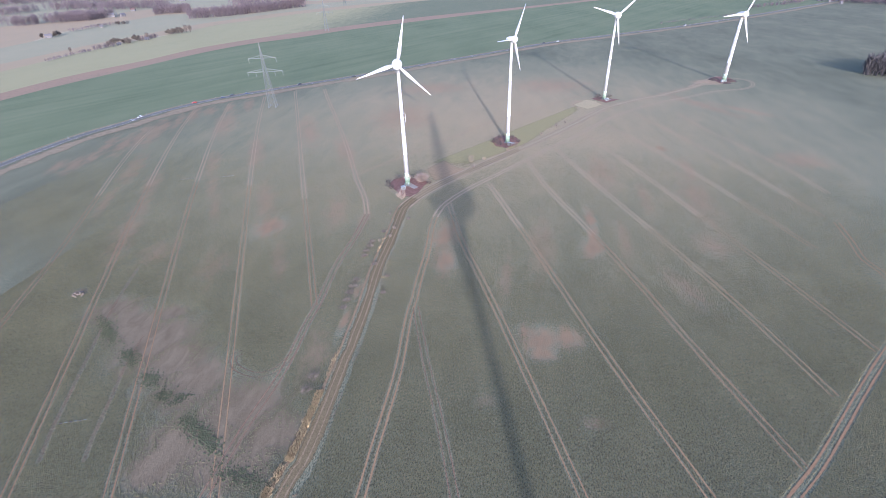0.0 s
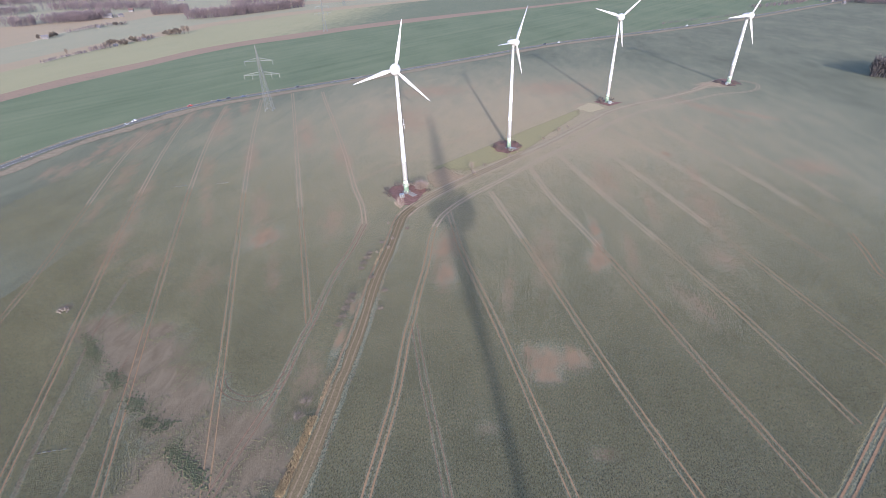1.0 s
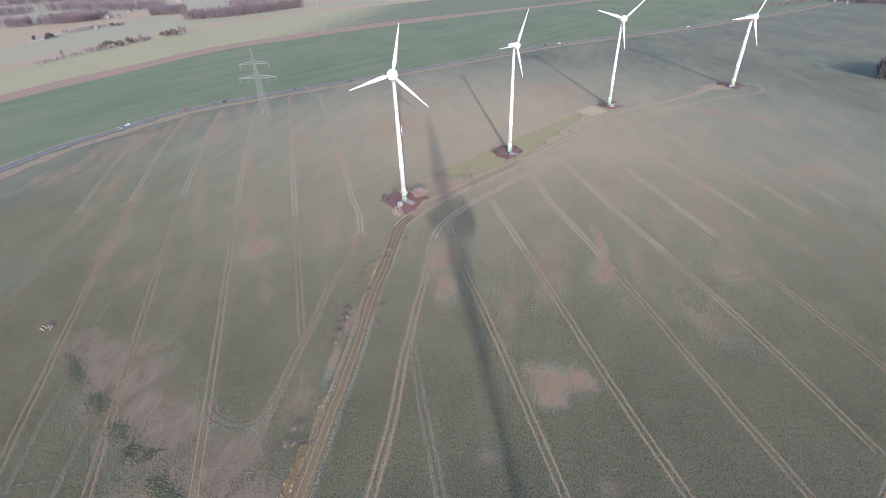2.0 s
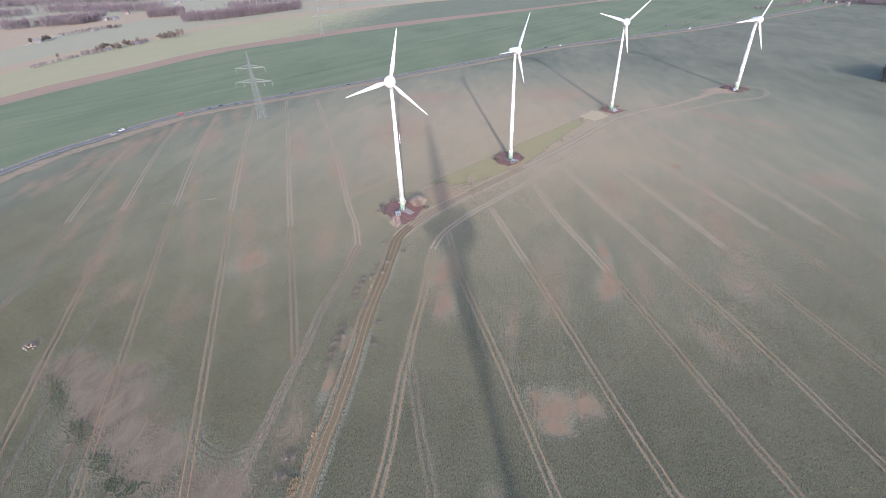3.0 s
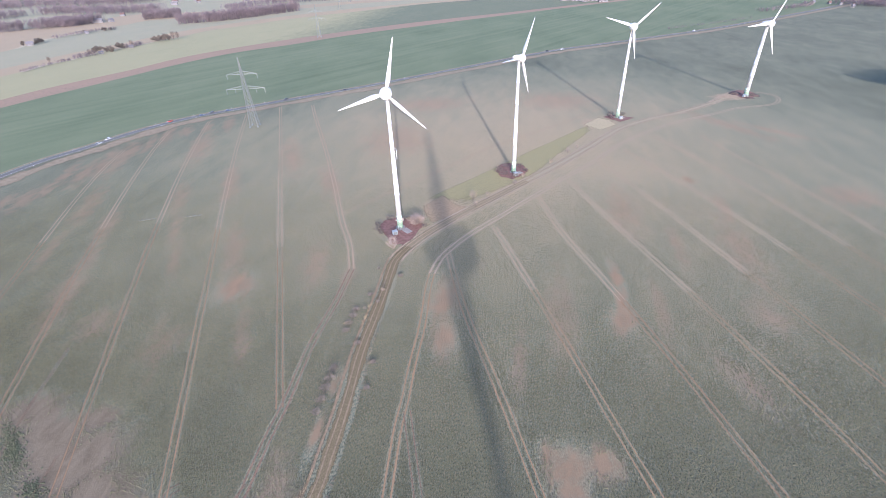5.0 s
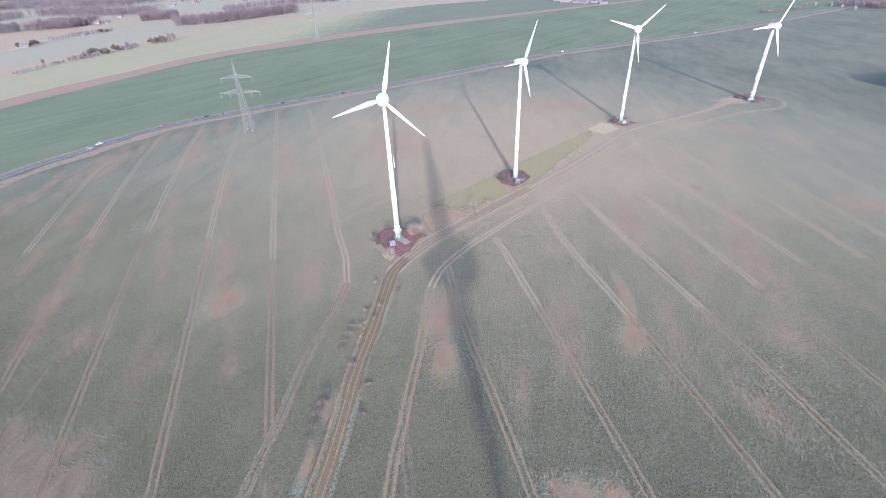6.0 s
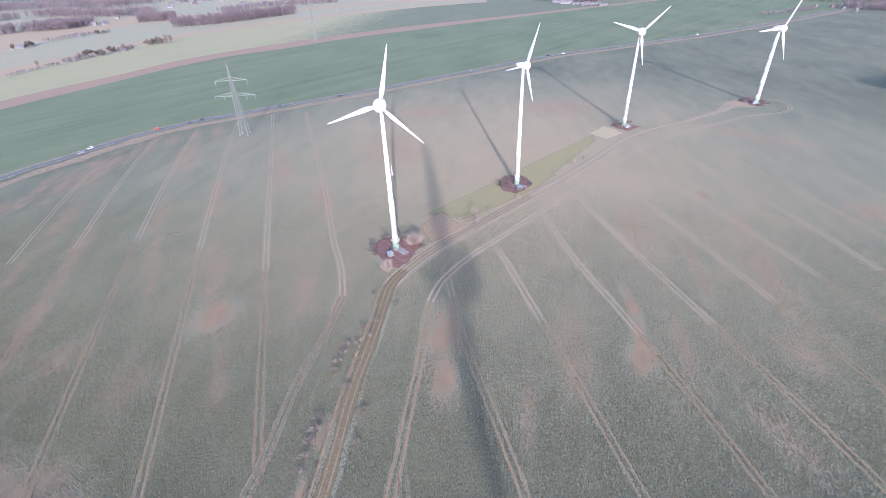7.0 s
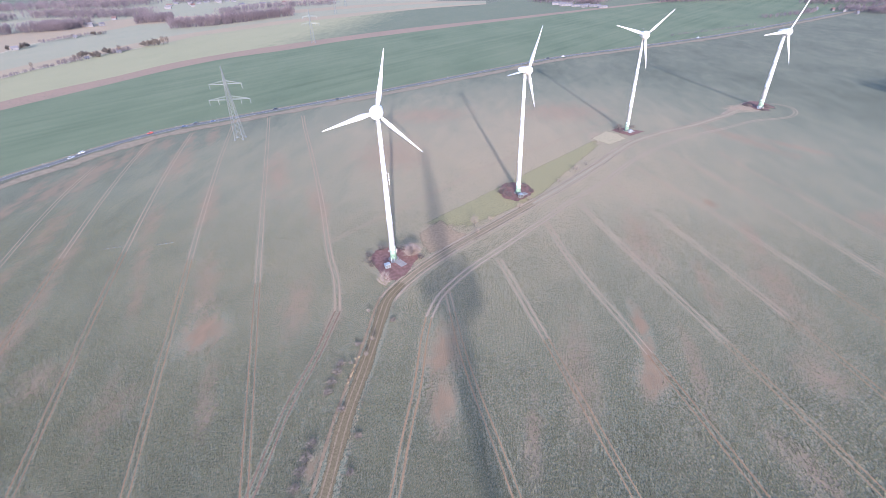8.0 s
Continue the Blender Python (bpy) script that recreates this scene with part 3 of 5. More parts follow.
between("field_4", C, D, "stubble", 0.055, "orange-brown strip of stubble along a hedge")
between("field_5", D, F, "pasture", 0.04, "pale green pasture in front of the far woods")
between("field_6", F, G, "stubble", 0.06, "pale tan stubble field at the edge of the woods")
between("field_7", G + [(200, 2500)], [(-2900, 500), (-2800, 900), (-2500, 1700), (-2100, 2600), (-1300, 3600), (-100, 4300)], "pasture", 0.02, "distant pale green pasture")

road_line = curve_points(ROAD, 6)
tagged(ribbon("verge_1", offset_line(road_line, 13), 24, "verge", 0.05, wander=0.5, seed=3), "bare tan headland beside the road", "verge", kind="structure")
tagged(ribbon("verge_2", offset_line(road_line, -5.5), 5, "verge", 0.05, wander=0.2, seed=4), "dry grass verge beside the road", "verge", kind="structure")
tagged(ribbon("road", road_line, 6.2, "asphalt", 0.09), "grey asphalt country road", "road", kind="structure")
for n, side in ((1, -2.75), (2, 2.75)):
    tagged(ribbon("road_marking_%d" % n, offset_line(road_line, side), 0.2, "line", 0.096), "white painted edge line of the road", "road marking", kind="structure")

tagged(ribbon("path_1", curve_points([(-860.2, 612.5), (-906.6, 715.9), (-916.1, 786.7), (-924.4, 848.6)], 8), 9, "cream", 0.07, wander=0.3, seed=40), "pale dirt path beside a pasture", "path", kind="structure")
tagged(ribbon("path_2", curve_points([(-623.4, 393.7), (-633.6, 446.5), (-627, 488.2), (-634, 550.9), (-621.3, 598.5), (-607.3, 651.3)], 8), 9, "cream", 0.07, wander=0.4, seed=41), "pale dirt path along a hedge", "path", kind="structure")

# ---- tracks ----
RUTS = []


TRACK_Z = [0.03]


def tramline(name, pts, material="track", gauge=1.95, rut=0.8, label="pair of tractor ruts in the crop", seed=0):
    line = curve_points(pts, 3)
    for side in (-1, 1):
        RUTS.append((offset_line(line, side * gauge / 2), rut * 0.46))
    root = tagged(new(name), label, "track", kind="structure")
    for side in (-1, 1):
        TRACK_Z[0] += 0.0008
        ribbon("rut", offset_line(line, side * gauge / 2), rut, material, TRACK_Z[0], root, wander=0.4, seed=seed + side)
    return root


LEFT = [
    [(-231.6, 100), (-217.7, 61.7), (-200.8, 23.3), (-182.1, -15), (-162.9, -53.3), (-144.4, -91.7), (-127.8, -130), (-104, -185.1)],
    [(-225.6, 146), (-209.3, 104.8), (-191.3, 63.6), (-172, 22.4), (-151.8, -18.8), (-130.8, -60.1), (-109.3, -101.3), (-87.7, -142.5), (-66.2, -183.7), (-38.5, -236.9)],
    [(-204.8, 170), (-189.2, 130.8), (-172.6, 91.7), (-155.2, 52.5), (-137, 13.4), (-118.2, -25.8), (-98.9, -64.9), (-79.2, -104.1), (-59.2, -143.2), (-39.2, -182.4), (-11.8, -235.8)],
    [(-179.9, 190), (-162.9, 149), (-145.3, 107.9), (-127.1, 66.9), (-108.4, 25.8), (-89.4, -15.2), (-70.2, -56.3), (-51, -97.3), (-31.7, -138.4), (-12.5, -179.4), (12.9, -233.8)],
    [(-160, 216), (-141.6, 175.4), (-123.4, 134.8), (-105.1, 94.2), (-87, 53.6), (-68.8, 12.9), (-50.6, -27.7), (-32.3, -68.3), (-14, -108.9)],
]
ARC = [(-130, 220), (-116, 188.8), (-78.9, 111), (-53.8, 56.2), (-43.4, 32.6), (-34.8, 12.2), (-26.7, -5.4), (-19.4, -19.9), (-15.6, -28), (-13.7, -36.9), (-13.4, -44.5), (-13.2, -52.1), (-13.4, -59.5), (-13.8, -68.2), (-14.4, -77.7), (-14.3, -86.3), (-13.9, -95), (-13.3, -103.3), (-12.9, -109.5), (-12.6, -113.4), (-12.7, -117.9), (-13.3, -123.2), (-12.2, -144), (-13.5, -154.5), (-14.2, -162.8), (-14.5, -169.5), (-14.8, -174.9), (-14.5, -179.5), (-14, -225), (-12, -280)]
RIGHT = [
    [(26.3, -21.3), (36.6, -58.3), (50.4, -95.2), (63.3, -132.2), (76, -169.2), (95.5, -226)],
    [(46.3, 2.9), (61, -39.3), (75.4, -81.5), (89.5, -123.7), (105.4, -165.9), (126.6, -222)],
    [(68.6, 37.9), (78.5, -1.3), (92.8, -40.4), (106.1, -79.6), (118.1, -118.7), (131.1, -157.9)],
]
FAR_RIGHT = [
    [(87.2, 59.3), (99.8, 20.7), (113.4, -17.9), (127, -56.6), (139.7, -95.2), (150.4, -133.8)],
    [(108.9, 89.2), (123.3, 48.5), (136.9, 7.9), (149.7, -32.8), (161.7, -73.4), (172.9, -114.1)],
    [(127.6, 109.9), (144.9, 68.9), (160, 27.9), (173.4, -13.1), (185.4, -54.1)],
    [(152.7, 139), (168, 98), (181.5, 57), (193.1, 16.1), (203, -24.9)],
    [(185.4, 139.4), (192.4, 104.7), (203, 70), (213.2, 35.2), (218.8, 0.5)],
]


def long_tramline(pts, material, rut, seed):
    """A tramline whose far stretch is coloured paler than its near one."""
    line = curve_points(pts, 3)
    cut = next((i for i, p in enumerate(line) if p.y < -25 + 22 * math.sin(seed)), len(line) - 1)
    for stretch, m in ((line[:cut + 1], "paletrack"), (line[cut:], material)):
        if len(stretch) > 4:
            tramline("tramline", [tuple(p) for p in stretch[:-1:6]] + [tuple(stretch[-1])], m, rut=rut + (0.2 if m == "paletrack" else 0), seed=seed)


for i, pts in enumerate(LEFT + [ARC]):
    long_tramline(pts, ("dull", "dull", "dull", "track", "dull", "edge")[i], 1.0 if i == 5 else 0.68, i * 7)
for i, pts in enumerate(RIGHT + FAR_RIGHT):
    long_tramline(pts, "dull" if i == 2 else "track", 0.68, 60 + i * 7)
LOW = [(22, -285), (23, -225), (23.8, -175.1), (23.8, -164.5), (24.2, -150.5), (24.3, -135.8), (22.8, -113.4), (22.8, -105.4), (22.8, -98.8), (22.5, -91.6), (22.5, -81.1), (22.7, -73.9), (22.3, -62.9), (21.4, -48.6), (21.4, -37.4), (23.5, -26.2), (27.6, -16.8), (34.5, -5), (42.2, 5.6), (50.5, 16.3), (59.3, 28.4), (68.8, 40.8), (79.2, 55.8), (94.1, 74), (110.9, 96.1), (130.4, 124.3), (155.3, 150.4), (180.9, 170.9), (206.6, 187.1), (234.5, 205.8), (259.2, 213.8), (269.8, 220.5), (277.5, 232.8), (278.3, 246), (270.1, 256.1)]
south = next(i for i, p in enumerate(LOW) if p[1] > -40)
tramline("farm_track", LOW[:south + 1], "track", 2.1, 1.0, "worn two-rut farm track across the field", 130)
tramline("farm_track", LOW[south:], "path", 2.2, 1.35, "pale worn two-rut farm track beside the lane", 134)
tramline("tramline", [(24.2, -105.9), (26.9, -114.9), (29.6, -123.4), (32, -131), (33.4, -135.2), (45, -170), (60, -225)], "faint", seed=140)
tramline("tramline", [(-11.8, -132.2), (-14.2, -139.7), (-18.4, -142.9), (-24.2, -142.5), (-29.1, -140), (-31.4, -136.6), (-29.6, -134.4)], "faint", seed=150)
tramline("tramline", [(-34.1, 11), (-24.5, 24.9), (-14.6, 37.7), (16.8, 79.6), (33.5, 104.5), (52.6, 125.4), (77.9, 151.1), (110, 185), (135, 215)], "paletrack", seed=160)
tramline("field_edge_track", [(95, -193), (110, -179), (127.1, -163.4), (135.1, -156), (146.8, -143.8), (157.2, -132.8), (170.7, -118.9), (190, -100)], "dull", 1.8, 1.0, "pale worn headland track at the field edge", 170)
tramline("tramline", [(-101, -91.6), (-90.9, -119.8), (-81.2, -141.5), (-75.2, -154.8), (-69.3, -167.9), (-64.3, -177.4)], "faint", 0.5, 0.5, "thin single wheel mark in the crop", 190)
tramline("tramline", [(-69.3, -129.8), (-65, -144.8), (-60.3, -156.4), (-55.7, -168.2), (-52.1, -176.1)], "faint", 0.5, 0.5, "thin single wheel mark in the crop", 194)
tramline("lane_fork", [(219.8, 225.2), (236.9, 245), (248.9, 257.3), (258.2, 264.5)], "path", 1.2, 1.3, "pale sandy fork of the lane at its end", 198)
tramline("lane_fork", [(219.8, 225.2), (235.2, 229.9), (252.1, 234.7)], "path", 1.2, 1.3, "pale sandy fork of the lane at its end", 202)
tramline("tramline", [(206, -30.2), (203, -45.9), (199.6, -61), (200.8, -69.3), (199, -85)], "track", seed=180)

LANE = [(-4, -285), (2, -225), (4.6, -177.3), (6.1, -170.4), (6.5, -159.7), (6.2, -138.1), (6, -133.8), (6.3, -129.1), (6, -122.4), (5.9, -115.1), (5.6, -107), (5, -98.1), (4.2, -88.2), (3.9, -79.9), (4, -70.9), (4.1, -60.9), (4, -50), (3.6, -37.9), (3.8, -28.5), (6, -21.2), (9.6, -13.4), (15, -4), (22.1, 6.2), (27.2, 13.1), (38.1, 26.7), (50, 41.4), (63, 57.5), (73.5, 70.6), (88.9, 90.5), (106.3, 114.8), (120, 134.8), (136.6, 156.9), (162, 178.2), (187.8, 195), (216.9, 218), (237.3, 237.5)]
lane_line = curve_points(LANE, 3)


def upto(y):
    """How many points of the lane lie south of y."""
    return next(i for i, p in enumerate(lane_line) if p.y > y)


RUTS.append((lane_line, 3.2))
lane = tagged(new("farm_lane"), "grassy farm lane with two worn ruts", "lane", kind="structure")
# the strip is coloured paler in steps towards its far end
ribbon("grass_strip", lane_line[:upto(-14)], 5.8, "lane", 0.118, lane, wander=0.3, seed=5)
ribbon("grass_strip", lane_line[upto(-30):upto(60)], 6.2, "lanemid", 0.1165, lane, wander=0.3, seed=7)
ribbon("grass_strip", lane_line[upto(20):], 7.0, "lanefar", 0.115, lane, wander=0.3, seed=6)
for side in (-1, 1):
    ribbon("rut", offset_line(lane_line[:upto(-14)], side * 0.95), 0.75, "laner", 0.125 + 0.002 * side, lane, wander=0.5, seed=8 + side)
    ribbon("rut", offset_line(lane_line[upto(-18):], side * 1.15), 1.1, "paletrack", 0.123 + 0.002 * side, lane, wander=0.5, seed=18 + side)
ribbon("dry_edge", offset_line(lane_line[:upto(-24)], -3.3), 1.5, "dry", 0.13, lane, wander=0.5, seed=11)

for side in (-1, 1):
    ribbon("dry_edge", offset_line(lane_line[upto(-30):], side * 2.9), 1.4, "path", 0.132 + 0.001 * side, lane, wander=0.6, seed=14 + side)

# ---- wind turbines ----


def blade_mesh(length, root, chord):
    """A twisted tapering blade pointing up from z = root."""
    bm = bmesh.new()
    rings = []
    n = 14
    for i in range(n + 1):
        s = i / n
        z = root + (length - root) * s
        if s < 0.18:
            f = s / 0.18
            c, th = chord * (0.55 + 0.45 * f), chord * (0.5 - 0.22 * f)
        else:
            f = (s - 0.18) / 0.82
            c, th = chord * (1 - 0.84 * f ** 0.9), chord * (0.28 * (1 - f) + 0.03)
        if i == n:
            c, th = c * 0.45, th * 0.5
        tw = radians(16 * (1 - s) ** 1.6)
        ring = []
        for u, v in ((-0.32, 0), (-0.2, 0.42), (0.05, 0.5), (0.35, 0.3), (0.68, 0.02), (0.35, -0.16), (0.05, -0.42), (-0.2, -0.4)):
            x, y = u * c, v * th
            ring.append(bm.verts.new((x * math.cos(tw) - y * math.sin(tw), x * math.sin(tw) + y * math.cos(tw), z)))
        rings.append(ring)
    for a, b in zip(rings, rings[1:]):
        for i in range(8):
            j = (i + 1) % 8
            bm.faces.new((a[i], a[j], b[j], b[i]))
    bm.faces.new(rings[0][::-1])
    bm.faces.new(rings[-1])
    return bm


def wind_turbine(x, y, yaw, angle, hub=65.0, r0=1.45, r1=0.75, rotor=22.0, ball=2.55, label="", kit=True, chord=2.2, rings=True, pitch=0, overhang=2.6):
    root = tagged(new("wind_turbine"), label, "wind turbine", "wind turbines")
    root.matrix_world = pose(x, y, 0, 0, 0, 0)
    top = hub - ball * 0.75

    def r_at(z):
        return r0 + (r1 - r0) * (z / top) ** 0.85
    z0 = 0.25
    bands = ((z0, 2.6, "green0", "green painted ring"), (2.6, 4.7, "green1", "pale green painted ring"), (4.7, 7.0, "green2", "very pale green painted ring"))
    for a, b, m, lab in bands if rings else ():
        bm = bmesh.new()
        lathe(bm, [(r_at(a), a), (r_at(b), b)], 32)
        part("tower_ring", bm, m, root, lab, True)
    bm = bmesh.new()
    lo = 7.0 if rings else z0
    prof = []
    for k in range(5):
        za, zb = lo + (top - lo) * k / 5, lo + (top - lo) * (k + 1) / 5
        prof += [(r_at(za), za), (r_at(zb - 0.12), zb - 0.12), (r_at(zb) + 0.035, zb - 0.1), (r_at(zb) + 0.035, zb - 0.02)]
    lathe(bm, prof + [(r_at(top), top)], 32)
    part("tower", bm, "white", root, "", True)
    bm = bmesh.new()
    lathe(bm, [(r0 + 0.9, -0.1), (r0 + 0.9, 0.15), (r0 + 0.35, 0.26)], 32)
    part("foundation", bm, "concrete", root)
    turn = pose(0, 0, 0, 0, 0, yaw)
    # drop-shaped nacelle behind the round hub
    bm = bmesh.new()
    k = ball / 2.55
    lathe(bm, [(0.15 * k, -5.2 * k), (0.9 * k, -4.8 * k), (1.45 * k, -3.6 * k), (1.85 * k, -2.0 * k), (2.05 * k, -0.4 * k), (2.1 * k, 0.9 * k)], 24, "Y")
    ob = part("nacelle", bm, "white", root, "", True)
    ob.matrix_local = turn @ pose(0, 0, hub)
    bm = bmesh.new()
    lathe(bm, [(2.35 * k, 1.0 * k), (2.55 * k, 1.5 * k), (2.6 * k, 2.4 * k), (2.42 * k, 3.4 * k), (1.95 * k, 4.2 * k), (1.2 * k, 4.75 * k), (0.3 * k, 5.0 * k)], 24, "Y")
    spin = part("spinner", bm, "blade", root, "round white hub cover", True)
    spin.matrix_local = turn @ pose(0, 0, hub)
    for j in range(3):
        ob = part("blade", blade_mesh(rotor, 1.9 * k, chord), "blade", spin, "", True)
        ob.matrix_local = pose(0, -overhang * k, 0, 0, angle + 120 * j, 0) @ pose(0, 0, 0, 0, 0, pitch)
    bm = bmesh.new()
    lathe(bm, [(r1 + 0.12, top - 0.1), (r1 + 0.45 * k, top + 0.5), (r1 + 0.5 * k, hub - 1.6 * k)], 24)
    part("yaw_collar", bm, "white", root, "", True)
    if not kit:
        return root
    # service ring under the nacelle, with its rail
    bm = bmesh.new()
    zr = top - 2.2
    for h in (0, 0.55, 1.1):
        pts = [Vector(((r1 + 0.75) * math.cos(a), (r1 + 0.75) * math.sin(a), zr + h)) for a in (2 * math.pi * i / 12 for i in range(13))]
        for a, b in zip(pts, pts[1:]):
            beam(bm, a, b, 0.09)
    for i in range(12):
        a = 2 * math.pi * i / 12
        p = Vector(((r1 + 0.75) * math.cos(a), (r1 + 0.75) * math.sin(a), zr))
        beam(bm, p, p + Vector((0, 0, 1.1)), 0.08)
        if i % 3 == 0:
            beam(bm, p, (r_at(zr) * 0.9 * math.cos(a), r_at(zr) * 0.9 * math.sin(a), zr), 0.12)
    part("service_ring", bm, "steel", root, "grey steel service ring")
    # wind vane mast on the nacelle
    bm = bmesh.new()
    beam(bm, (0, 2.6 * k, 1.5 * k), (0, 2.6 * k, 3.9 * k), 0.14)
    beam(bm, (-0.6, 2.6 * k, 3.4 * k), (0.6, 2.6 * k, 3.4 * k), 0.1)
    for s in (-0.6, 0.6):
        lathe_at = Matrix.Translation((s, 2.6 * k, 3.6 * k))
        bmesh.ops.create_uvsphere(bm, u_segments=8, v_segments=6, radius=0.16, matrix=lathe_at)
    ob = part("wind_vane_mast", bm, "steel", root)
    ob.matrix_local = turn @ pose(0, 0, hub)
    # tower door with its steps, facing the lane
    bm = bmesh.new()
    box(bm, (0.95, 0.16, 2.05), (0.35, -r0 - 0.02, 2.1), bevel=0.03)
    door = part("door", bm, "green0", root, "green steel tower door")
    bm = bmesh.new()
    box(bm, (0.06, 0.1, 0.25), (0.7, -r0 - 0.14, 2.05))
    part("handle", bm, "dark", door)
    bm = bmesh.new()
    for j in range(5):
        box(bm, (1.3, 0.34, 0.07), (0.35, -r0 - 0.55 - 0.3 * j, 1.02 - 0.18 * j))
    box(bm, (1.3, 0.7, 0.07), (0.35, -r0 - 0.3, 1.1))
    for s in (-0.3, 1.0):
        beam(bm, (s, -r0 - 0.5, 1.1), (s, -r0 - 1.9, 0.25), 0.14)
    part("steps", bm, "steel", root)
    for s in (-0.3, 1.0):
        bm = bmesh.new()
        beam(bm, (s, -r0 - 0.1, 2.1), (s, -r0 - 0.6, 2.1), 0.08)
        beam(bm, (s, -r0 - 0.6, 2.1), (s, -r0 - 1.9, 1.25), 0.08)
        for q, h in ((0.6, 1.1), (1.25, 0.7), (1.9, 0.25)):
            beam(bm, (s, -r0 - q, h), (s, -r0 - q, h + 1.0), 0.08)
        part("railing", bm, "white", root)
    return root


PADS = ((0, 0), (55.6, 70.6), (136.8, 181.1), (255.9, 243.9))
turbine_a = wind_turbine(0, 0, 5, 13, label="white wind turbine with green tower foot and antenna bracket")
wind_turbine(*PADS[1], 62, 34, label="white wind turbine standing still, rotor turned edge-on", pitch=72, ball=1.95)
wind_turbine(*PADS[2], 11, 48, label="white wind turbine beside a sandy working area")
wind_turbine(*PADS[3], 32, 30, 56.8, 1.9, 1.1, 28, 2.6, chord=2.7, label="larger-bladed white wind turbine at the lane end")
wind_turbine(109, -369, 103, 0, 104, 2.0, 1.7, 50, 6.0, "tall white wind turbine behind the flight path", False, 9.5, False, 80, 0.2)

for sx, zz, sz in ((1.75, 4.6, 1.7), (-1.65, 4.2, 0.7)):
    bm = bmesh.new()
    box(bm, (0.55, 0.7, sz), (sx, -0.2, zz), bevel=0.04)
    part("cabinet", bm, "concrete", turbine_a, "pale grey equipment cabinet")

# antenna bracket halfway up the first tower
bm = bmesh.new()
for zz in (36.2, 38.4, 40.6):
    beam(bm, (1.0, -0.3, zz), (1.8, -0.4, zz), 0.1)
beam(bm, (1.8, -0.4, 35.8), (1.8, -0.4, 41.0), 0.1)
part("antenna_bracket", bm, "white", turbine_a)
for zz in (36.6, 39.4):
    bm = bmesh.new()
    box(bm, (0.2, 0.14, 1.3), (1.9, -0.45, zz), bevel=0.03)
    part("antenna", bm, "white", turbine_a)
bm = bmesh.new()
box(bm, (0.4, 0.35, 0.7), (1.85, -0.45, 38.0), bevel=0.03)
part("equipment_box", bm, "white", turbine_a)

plot("turbine_pad", [(-11.4, -0.5), (-10.6, 6.5), (-3.9, 9.9), (4.2, 9), (11.9, 3.8), (10.4, -3.5), (8.5, -10.8), (4.5, -17.1), (0.8, -17.3), (-4.7, -10.5)], "red", 0.14, "red-brown bare soil around a turbine foot", "pad", 1)
plot("turbine_pad", [(44.1, 72.8), (46.5, 82.1), (52.1, 85.6), (61.8, 82.8), (65.1, 72.3), (61.1, 64.9), (54.9, 59), (47.4, 62.8)], "red", 0.14, "red-brown bare soil around a turbine foot", "pad", 2)
plot("turbine_pad", [(125.6, 182.4), (133.1, 189.3), (150.1, 180), (136.8, 168.4)], "red", 0.14, "red-brown bare soil around a turbine foot", "pad", 3)
plot("turbine_pad", [(247.6, 258.1), (258.2, 264.5), (265.6, 260.7), (267.6, 248.2), (258.8, 236), (249.3, 236.1)], "red", 0.14, "dark red-brown bare soil around a turbine foot", "pad", 4)
plot("mown_strip", [(6.0, 29.8), (34.9, 65.5), (68.3, 108.6), (110.3, 160.4), (114.0, 152.0), (88, 105.5), (69, 69), (47, 44.5), (28, 27)], "mown", 0.07, "yellow-green mown strip between two turbines", "grass strip", 7)
plot("hardstand", [(6.7, 21.9), (16.2, 38.4), (24, 27.3), (32.2, 23.5), (24.7, 12.3), (15.4, 4.1), (11.5, 9.5)], "hard", 0.1, "worn pinkish-brown crane hardstand beside the lane", "hardstand", 5)
plot("hardstand", [(107.7, 162.9), (122.4, 182.4), (129.3, 175.9), (134.6, 163.4), (118.8, 149)], "sandpad", 0.1, "pale sandy crane hardstand beside the lane", "hardstand", 6)


def transformer_hut(x, y, rz):
    root = tagged(new("transformer_hut"), "small pale blue-grey transformer hut beside a turbine foot", "hut", "transformer huts")
    root.matrix_world = pose(x, y, 0.1, 0, 0, rz)
    bm = bmesh.new()
    box(bm, (2.2, 1.8, 1.8), (0, 0, 0.9), bevel=0.04)
    part("body", bm, "hut", root)
    bm = bmesh.new()
    box(bm, (2.5, 2.1, 0.14), (0, 0, 1.87), bevel=0.05)
    part("roof", bm, "hut", root, "flat pale roof slab")
    for s in (-0.6, 0.6):
        bm = bmesh.new()
        box(bm, (0.9, 0.06, 1.5), (s * 0.85, -0.92, 0.88), bevel=0.015)
        d = part("door", bm, "steel", root)
        bm = bmesh.new()
        box(bm, (0.05, 0.05, 0.3), (s * 0.3, -0.97, 0.95))
        part("handle", bm, "dark", d)


def slab(x, y, rz, w, d):
    bm = bmesh.new()
    box(bm, (w, d, 0.16), (0, 0, 0.17), bevel=0.02)
    ob = tagged(part("concrete_slab", bm, "concrete"), "pale concrete slab in front of a tower door", "slab", "concrete slabs")
    ob.matrix_world = pose(x, y, 0, 0, 0, rz)


transformer_hut(-1.1, -6.9, 35)
slab(3.9, -3.2, -42, 5.2, 3.2)
transformer_hut(56.9, 64.9, 36)
slab(58.6, 68.8, 46, 4.6, 3.2)
transformer_hut(138.6, 177.0, 33)
slab(140.2, 179.6, 33, 4, 3)
transformer_hut(253.4, 240.4, 22)

# ---- lattice pylons ----


